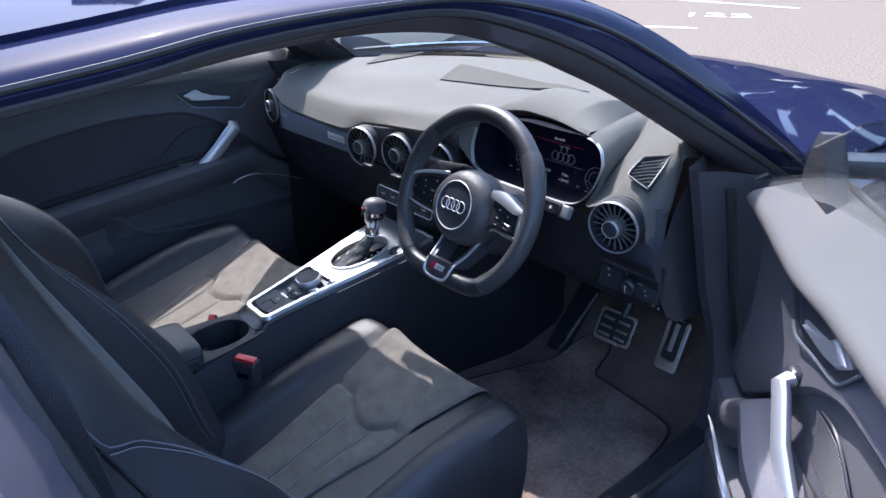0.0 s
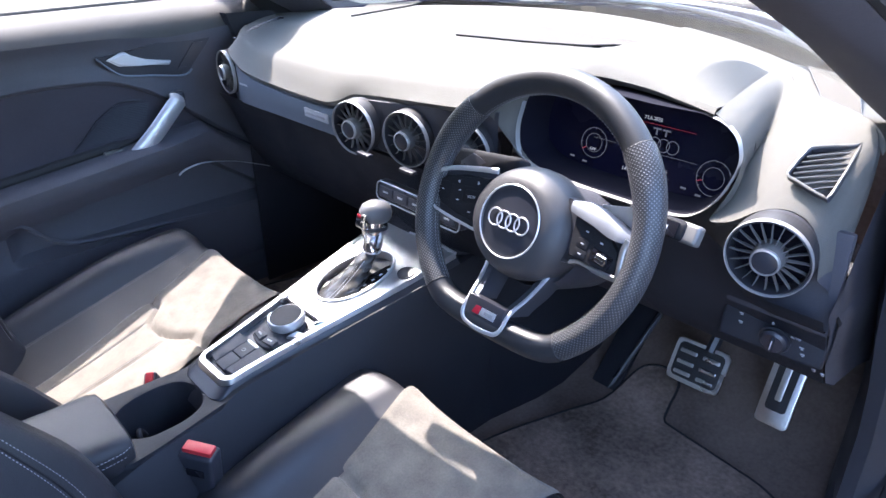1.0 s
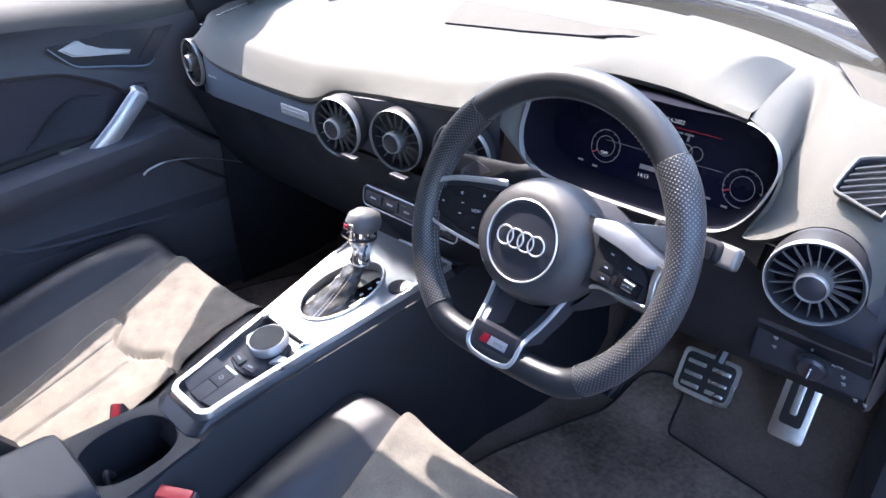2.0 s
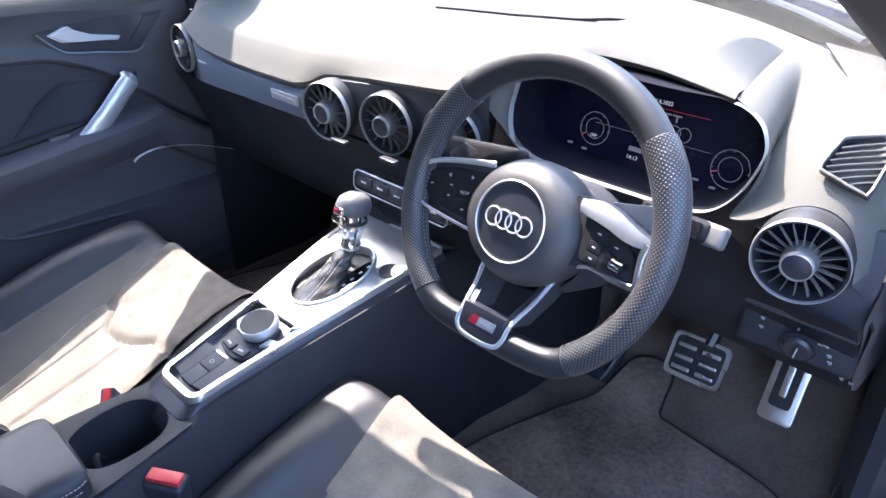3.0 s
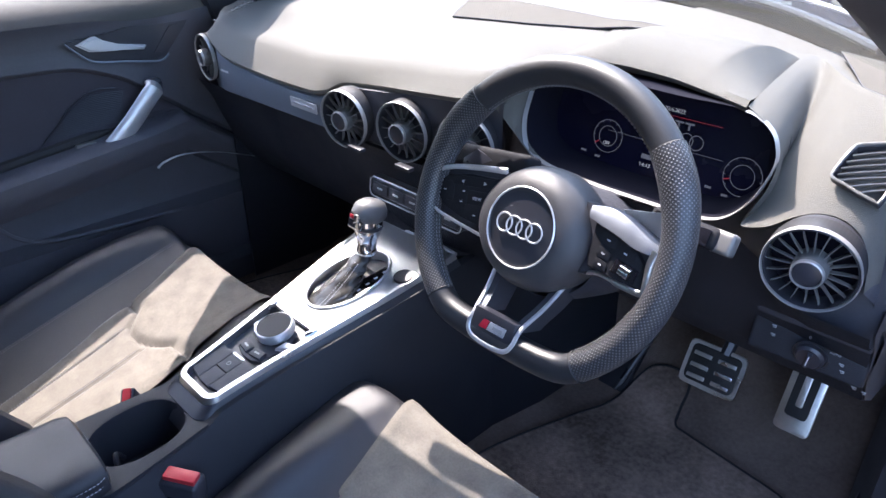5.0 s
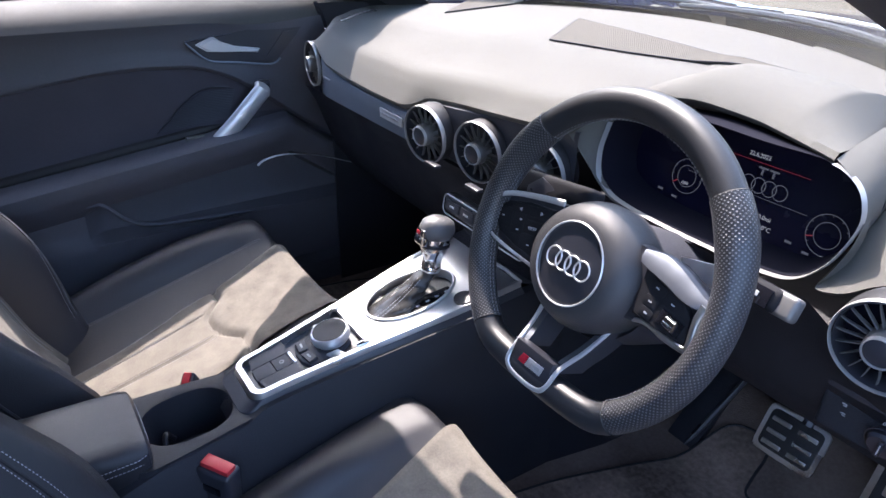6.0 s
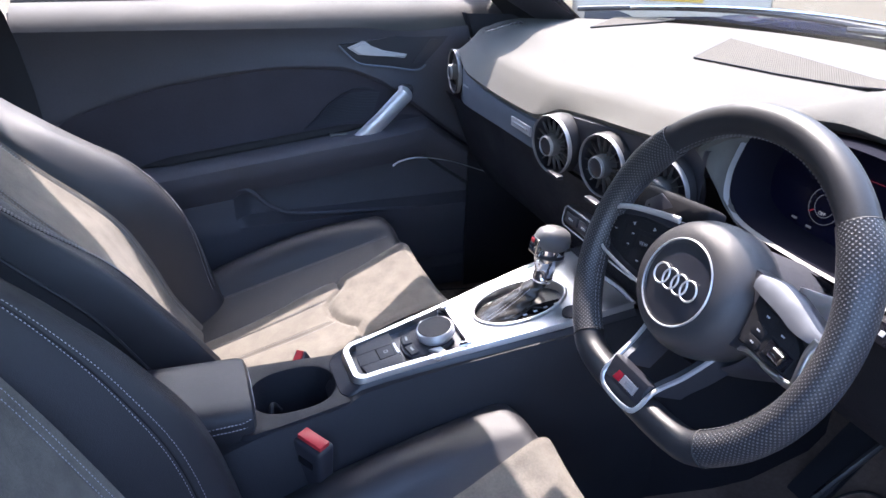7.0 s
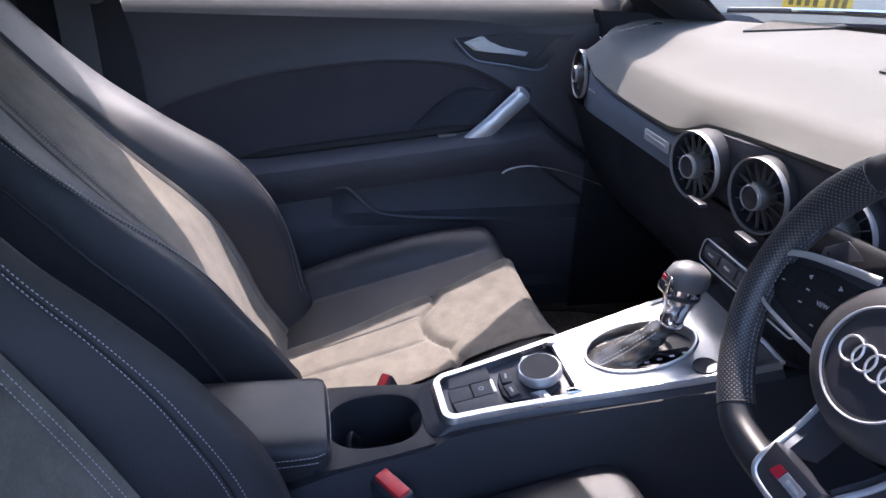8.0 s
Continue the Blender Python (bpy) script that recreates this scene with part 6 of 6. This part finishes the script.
def seat_centre(u, y, outer):
    v = u * panel_edge(u, y, outer) / .165
    z = cush_z(y) + .022 * (abs(v) / .165) ** 3
    if y > crease_y(u) - .03:
        z += .004 * min(1, max(0, (y - crease_y(u)) / .02))
        z += groove(y - crease_y(u), .006, .009)
    if y < crease_y(u):
        fade = min(1, (crease_y(u) - y) / .03)
        for q in (-.055, .055):
            z += groove(u - q, .0055, .0030 * fade)
        z += .0012 * fade * abs(math.cos(u / .110 * math.pi))
    z += groove(abs(u) - .165, .007, .004)
    yy, z = front_roll(y, z)
    return Vector((SC + v, yy, z))


def bolster(s, k, y, outer):
    """Cross-section of a side bolster, k from the suede's edge over the flat flank and the roll to the outer foot."""
    if not k:
        e = panel_edge(s, y, outer)
        yy, z = front_roll(y, cush_z(y) + .022 * (e / .165) ** 3 - .0065)
        return Vector((SC + s * (e - .005), yy, z))
    k -= 1
    t = table([(-.62, .25), (-.50, .42), (-.36, .50), (-.24, .30), (-.16, .10), (-.12, .0)], y)
    base = cush_z(y) + .022
    sec = [(.163, -.004), (.170, .010 * t), (.184, .034 * t), (.203, .046 * t), (.224, .040 * t), (.243, .015 * t), (.254, -.03), (.257, -.08), (.250, -.15), (.235, -.19)]
    u, h = sec[k]
    y2, z2 = front_roll(y + .02 * (k / 9) + .012, base + h)
    return Vector((SC + s * u, y2 - .012 - .030 * (k / 9) ** 2, max(z2, .20)))


def sports_seat(label, lean, m, wide=0.0):
    """A seat with a cushion, a backrest that leans back by lean, and an integrated headrest, moved by m."""
    seat = thing("sports_seat", (SC, -.4, .24), label, "car seat", "front seats")
    ysc = [-.66 + .54 * i / 118 for i in range(119)] + [-.115, -.10, -.08]
    outer = -1 if wide else 1

    def out_at(y):
        return wide * table([(-.62, 1), (-.45, 1), (-.22, 0)], y)

    def centre(u, y):
        p = seat_centre(u, y, outer)
        return p + Vector((max(0, u) / .165 * out_at(y), 0, 0))

    def side(s, k, y):
        p = bolster(s, k, y, outer)
        k = max(0, k - 1)
        if s == outer:
            p = p + Vector((0, 0, .026 * (0, .3, .8, 1, 1, .7, .3, 0, 0, 0)[k] * table([(-.62, .7), (-.45, 1), (-.30, .9), (-.18, .4), (-.11, 0)], y)))
        return p + Vector((out_at(y) * (1 - k / 9), 0, -.3 * out_at(y))) if s > 0 else p
    part("cushion_centre", grid(cushion_rows(-.165, .165, 72, ysc, centre)), SUEDE, seat, "grey suede cushion with sewn channels")
    ysb = [-.62 + .50 * i / 40 for i in range(41)] + [-.11, -.09, -.07]
    for s in (-1, 1):
        b = part("cushion_bolster", grid([[side(s, k, y) for k in range(11)] for y in ysb]), LEATHER, seat, "black leather side bolster")
        ysl = [-.58 + .40 * i / 40 for i in range(41)]
        if s != outer:
            continue
        for dx in (0, .007):
            stitches([side(s, 1, y) + Vector((-s * (.003 + dx), 0, .0006)) for y in ysl], "flank_stitching", b, .0048, .0030, .00038, THREAD_DIM)
        stitches([centre(s * .158, y) + Vector((0, 0, .0006)) for y in ysl if y < crease_y(.165) - .01], "edge_stitching", b, .0048, .0030, .00042)
    for q in (-.061, -.049, .049, .061):
        stitches([centre(q, y) + Vector((0, 0, .0004)) for y in [-.60 + .255 * i / 30 for i in range(31)] if y < crease_y(q) - .01], "channel_stitching", seat, .0045, .0028, .0004)
    part("seat_base", rbox((.42, .44, .08), pose(SC, -.38, .285), .03, 3), DARK, seat, "black plastic seat base")
    for sx in (-.2, .2):
        part("seat_rail", rbox((.03, .52, .03), pose(SC + sx, -.40, .245), .006), SATIN, seat)

    BACK = [(-.585, .36), (-.632, .44), (-.665, .53), (-.705, .63), (-.745, .73), (-.785, .83), (-.822, .93), (-.850, 1.02), (-.868, 1.09), (-.885, 1.125), (-.915, 1.135)]
    bc = spline([(0, a, b) for a, b in [(p[0] - lean * max(0, p[1] - .62), p[1]) for p in BACK]], 8)


    def back_half(z):
        return table([(.36, .235), (.50, .250), (.65, .255), (.80, .235), (.88, .215), (.96, .190), (1.03, .165), (1.10, .140), (1.14, .10)], z)


    def back_out(z):
        """How far the side bolsters stand out of the back's middle."""
        return table([(.36, .06), (.45, .085), (.55, .092), (.65, .074), (.75, .046), (.83, .022), (.90, .014), (1.0, .012), (1.14, .008)], z)


    def suede_half(z, u):
        """Share of the half width that the suede takes; the outer bolster is the broader one."""
        return table([(.36, .46), (.50, .42), (.58, .37), (.65, .29), (.80, .20), (.93, .20), (1.0, .40), (1.14, .50)], z) if u * outer > 0 else .56


    def across(i, q):
        """u on the backrest's middle panel, q from -1 to 1 between its edges."""
        return q * suede_half(bc[i].z, q)


    def back_pt(i, u):
        """A point of the backrest's front; u runs from -1 to 1 across it."""
        p = bc[i]
        a, b = bc[max(i - 1, 0)], bc[min(i + 1, len(bc) - 1)]
        t = (b - a).normalized()
        n = Vector((0, t.z, -t.y))
        n = n if n.y > 0 else -n
        hw, out = back_half(p.z) + (table([(.75, 0), (.84, .018), (.96, .02), (1.05, 0)], p.z) if u * outer > 0 else 0), back_out(p.z) * (table([(.45, 1), (.62, .55), (1.14, .5)], p.z) if wide and u > 0 else table([(.45, 1), (.60, .45), (.75, .1), (1.14, .1)], p.z) if not wide and u > 0 else 1)
        w = abs(u)
        cen = suede_half(p.z, u)
        if w < cen:
            f = out * .12 * (w / cen) ** 3
            if p.z < .93:
                f += groove((w - .83 * cen) * hw, .004, .004)
        else:
            k = (w - cen) / (1 - cen)
            roll = .50 if u * outer > 0 else .72
            f = out * (.12 + .88 * math.sin(min(1, k * 1.25 / roll) * math.pi / 2)) - (.012 if k < .04 else 0)
            if k > roll:
                f -= (out + .055) * ((k - roll) / (1 - roll)) ** 2.0
        return Vector((SC + u * hw, p.y, p.z)) + n * f


    nb = len(bc)
    us = [-1 + 2 * i / 48 for i in range(49)]
    stop = max(i for i in range(nb) if bc[i].z < .93)
    part("back_centre", grid([[back_pt(i, across(i, u)) for u in us] for i in range(stop + 1)]), SUEDE, seat, "grey suede backrest with sewn channels")
    part("head_panel", grid([[back_pt(i, across(i, u)) for u in us] for i in range(stop, nb)]), LEATHER, seat, "black leather integrated headrest")
    for s in (-1, 1):
        def over(i, k):
            c = suede_half(bc[i].z, s)
            return s * (c + (1 - c) * k)
        rows = [[back_pt(i, over(i, k / 22)) for k in range(23)] + [back_pt(i, s) + Vector((s * .004, -.05, -.005)), back_pt(i, s) + Vector((-s * .02, -.11, -.01))] for i in range(nb)]
        b = part("back_bolster", grid(rows), LEATHER, seat, "black leather backrest bolster")
        def seam(i):
            return table([(.40, .60), (.55, .62), (.65, .68), (.74, .84), (.79, .97), (1.0, .99)] if s == outer else [(.40, .66), (.60, .73), (.78, .88), (.95, .92)] if wide else [(.40, .64), (.60, .68), (.78, .72), (.95, .76)], bc[i].z)
        for uu in (-.014, .014):
            stitches([back_pt(i, s * (seam(i) + uu)) + Vector((0, .0012, .0012)) for i in range(4, nb - 12)], "back_stitching", b, .0048, .0030, .00045, up=(0, .8, .6))
        part("back_seam", tube([back_pt(i, s * seam(i)) for i in range(4, nb - 12)], .0016, 5), RUBBER, b)
        part("edge_piping", tube([back_pt(i, s * .97) + Vector((s * .002, .002, 0)) for i in range(2, nb - 8)], .0028, 6), LEATHER_RIM, b)
    for q in (-.87, -.79, .79, .87):
        stitches([back_pt(i, across(i, q)) + Vector((0, .0006, .0004)) for i in range(4, stop)], "channel_stitching", seat, .0048, .0030, .0004, up=(0, .8, .6))
    rows = [[Vector((SC + u * (back_half(p.z) - .008), p.y - .115 + .03 * abs(u) ** 3, p.z - .01)) for u in [-1 + i / 5 for i in range(11)]] for p in bc]
    part("back_shell", grid(rows), DARK, seat, "black plastic back shell")
    seat.matrix_basis = m @ seat.matrix_basis
    return seat


sports_seat("black leather sports seat with grey suede centre", 0.0, Matrix())
sports_seat("black leather passenger seat, grey suede centre partly sunlit", .42, Matrix.Translation((-.69, .004, 0)), .045)

# ---- buckles ----
def buckle(x, y, z, lean, label, size=1.0):
    b = thing("belt_buckle", (x, y, z - .06), label, "belt buckle", "seat belt buckles")
    m = Matrix.Translation((x, y, z)) @ pose(0, 0, 0, 2, lean, 35 if x > 0 else -35) @ Matrix.Scale(size, 4)
    part("buckle_body", rbox((.050, .030, .085), m @ pose(0, 0, -.044), .006, 3), SATIN, b)
    part("release_button", rbox((.042, .018, .010), m @ pose(0, 0, .000), .002), REDP, b, "red release button")
    part("buckle_slot", rbox((.026, .004, .012), m @ pose(0, -.0145, -.030), .001), GLOSS, b)
    part("buckle_stalk", rbox((.034, .012, .12), m @ pose(0, 0, -.14), .004), RUBBER, b)
    return b


buckle(.098, -.452, .492, 6, "black seat belt buckle with a red button")
buckle(-.094, -.440, .494, 30, "black seat belt buckle with a red button", .62)

# ---- pedals and mats ----
br = thing("brake_pedal", (.415, .33, .41), "steel brake pedal with rubber studs", "pedal")
PM = Matrix.Translation((.415, .325, .405)) @ pose(0, 0, 0, 62, 0, 3)
out = [(-.043, .034), (.043, .034), (.038, -.034), (-.030, -.036)]
part("pedal_plate", slab([(p.x, p.y) for p in spline([(a, b, 0) for a, b in round_rect(.098, .078, .012, 3)], 2, True)], .006, PM, .002), PEDALMAT, br, "brushed steel plate")
part("pedal_rubber", slab(round_rect(.084, .064, .009, 3), .003, PM @ pose(0, .001, .0025), .001), RUBBER, br)
for x, y in ((-.019, .016), (.019, .016), (-.019, -.003), (.019, -.003), (-.019, -.020), (.019, -.020)):
    part("pedal_stud", rbox((.031, .007, .004), PM @ pose(x * 1.1, y * 1.1, .0035), .0015), PEDALMAT, br)
part("pedal_arm", tube([(.425, .345, .43), (.43, .40, .52), (.43, .44, .62)], .011, 8), SATIN, br)
ac = thing("accelerator_pedal", (.552, .34, .40), "steel accelerator pedal with a rubber insert", "pedal")
AM = Matrix.Translation((.553, .345, .405)) @ pose(0, 0, 0, 66, 0, 2)
part("pedal_plate", slab(round_rect(.054, .125, .008, 3), .008, AM @ pose(0, .010, 0), .002), PEDALMAT, ac, "brushed steel plate")
part("pedal_rubber", slab(round_rect(.034, .092, .006, 3), .003, AM @ pose(0, .020, .0022), .001), RUBBER, ac)
part("pedal_bar", slab(round_rect(.011, .066, .003, 3), .003, AM @ pose(0, .026, .0045), .001), PEDALMAT, ac)
fr = thing("foot_rest", (.245, .38, .26), "dark foot rest beside the tunnel", "foot rest")
part("rest_plate", rbox((.060, .20, .016), pose(.222, .41, .315, 48, 0, 0), .005), CONSOLE, fr)
part("rest_rib", tube([(.20, .345, .236), (.232, .34, .24), (.272, .44, .40)], .006, 6), SATIN, fr)

matt = thing("floor_mat", (.40, .0, .245), "dirty dark grey carpet floor mat with a sewn edge", "floor mat")
mo = spline([(.155, -.22, 0), (.165, .02, 0), (.215, .20, 0), (.25, .30, 0), (.262, .40, 0), (.30, .425, 0), (.345, .415, 0), (.360, .36, 0), (.372, .325, 0), (.40, .318, 0), (.50, .308, 0), (.585, .296, 0), (.622, .26, 0), (.645, .10, 0), (.645, -.22, 0), (.40, -.24, 0)], 5, True)
for p in mo:
    p.z = table([(-.3, 0), (.28, 0), (.36, .016), (.42, .040), (.46, .085)], p.y)
bm = slab([(p.x, p.y) for p in mo], .007, Matrix.Translation((0, 0, .2485)), .003)
for v in bm.verts:
    v.co.z += table([(-.3, 0), (.28, 0), (.36, .016), (.42, .040), (.46, .085)], v.co.y)
bmesh.ops.triangulate(bm, faces=[f for f in bm.faces if len(f.verts) > 8])
part("mat_top", bm, FELT, matt)
part("mat_edge", tube([Vector((p.x, p.y, .2475 + p.z)) for p in mo], .0028, 6, True), RUBBER, matt)
matp = copy_thing(matt, Matrix.Translation((.40 - .80, .0, .245)))
matp["label"] = "dark grey carpet mat in the passenger footwell"
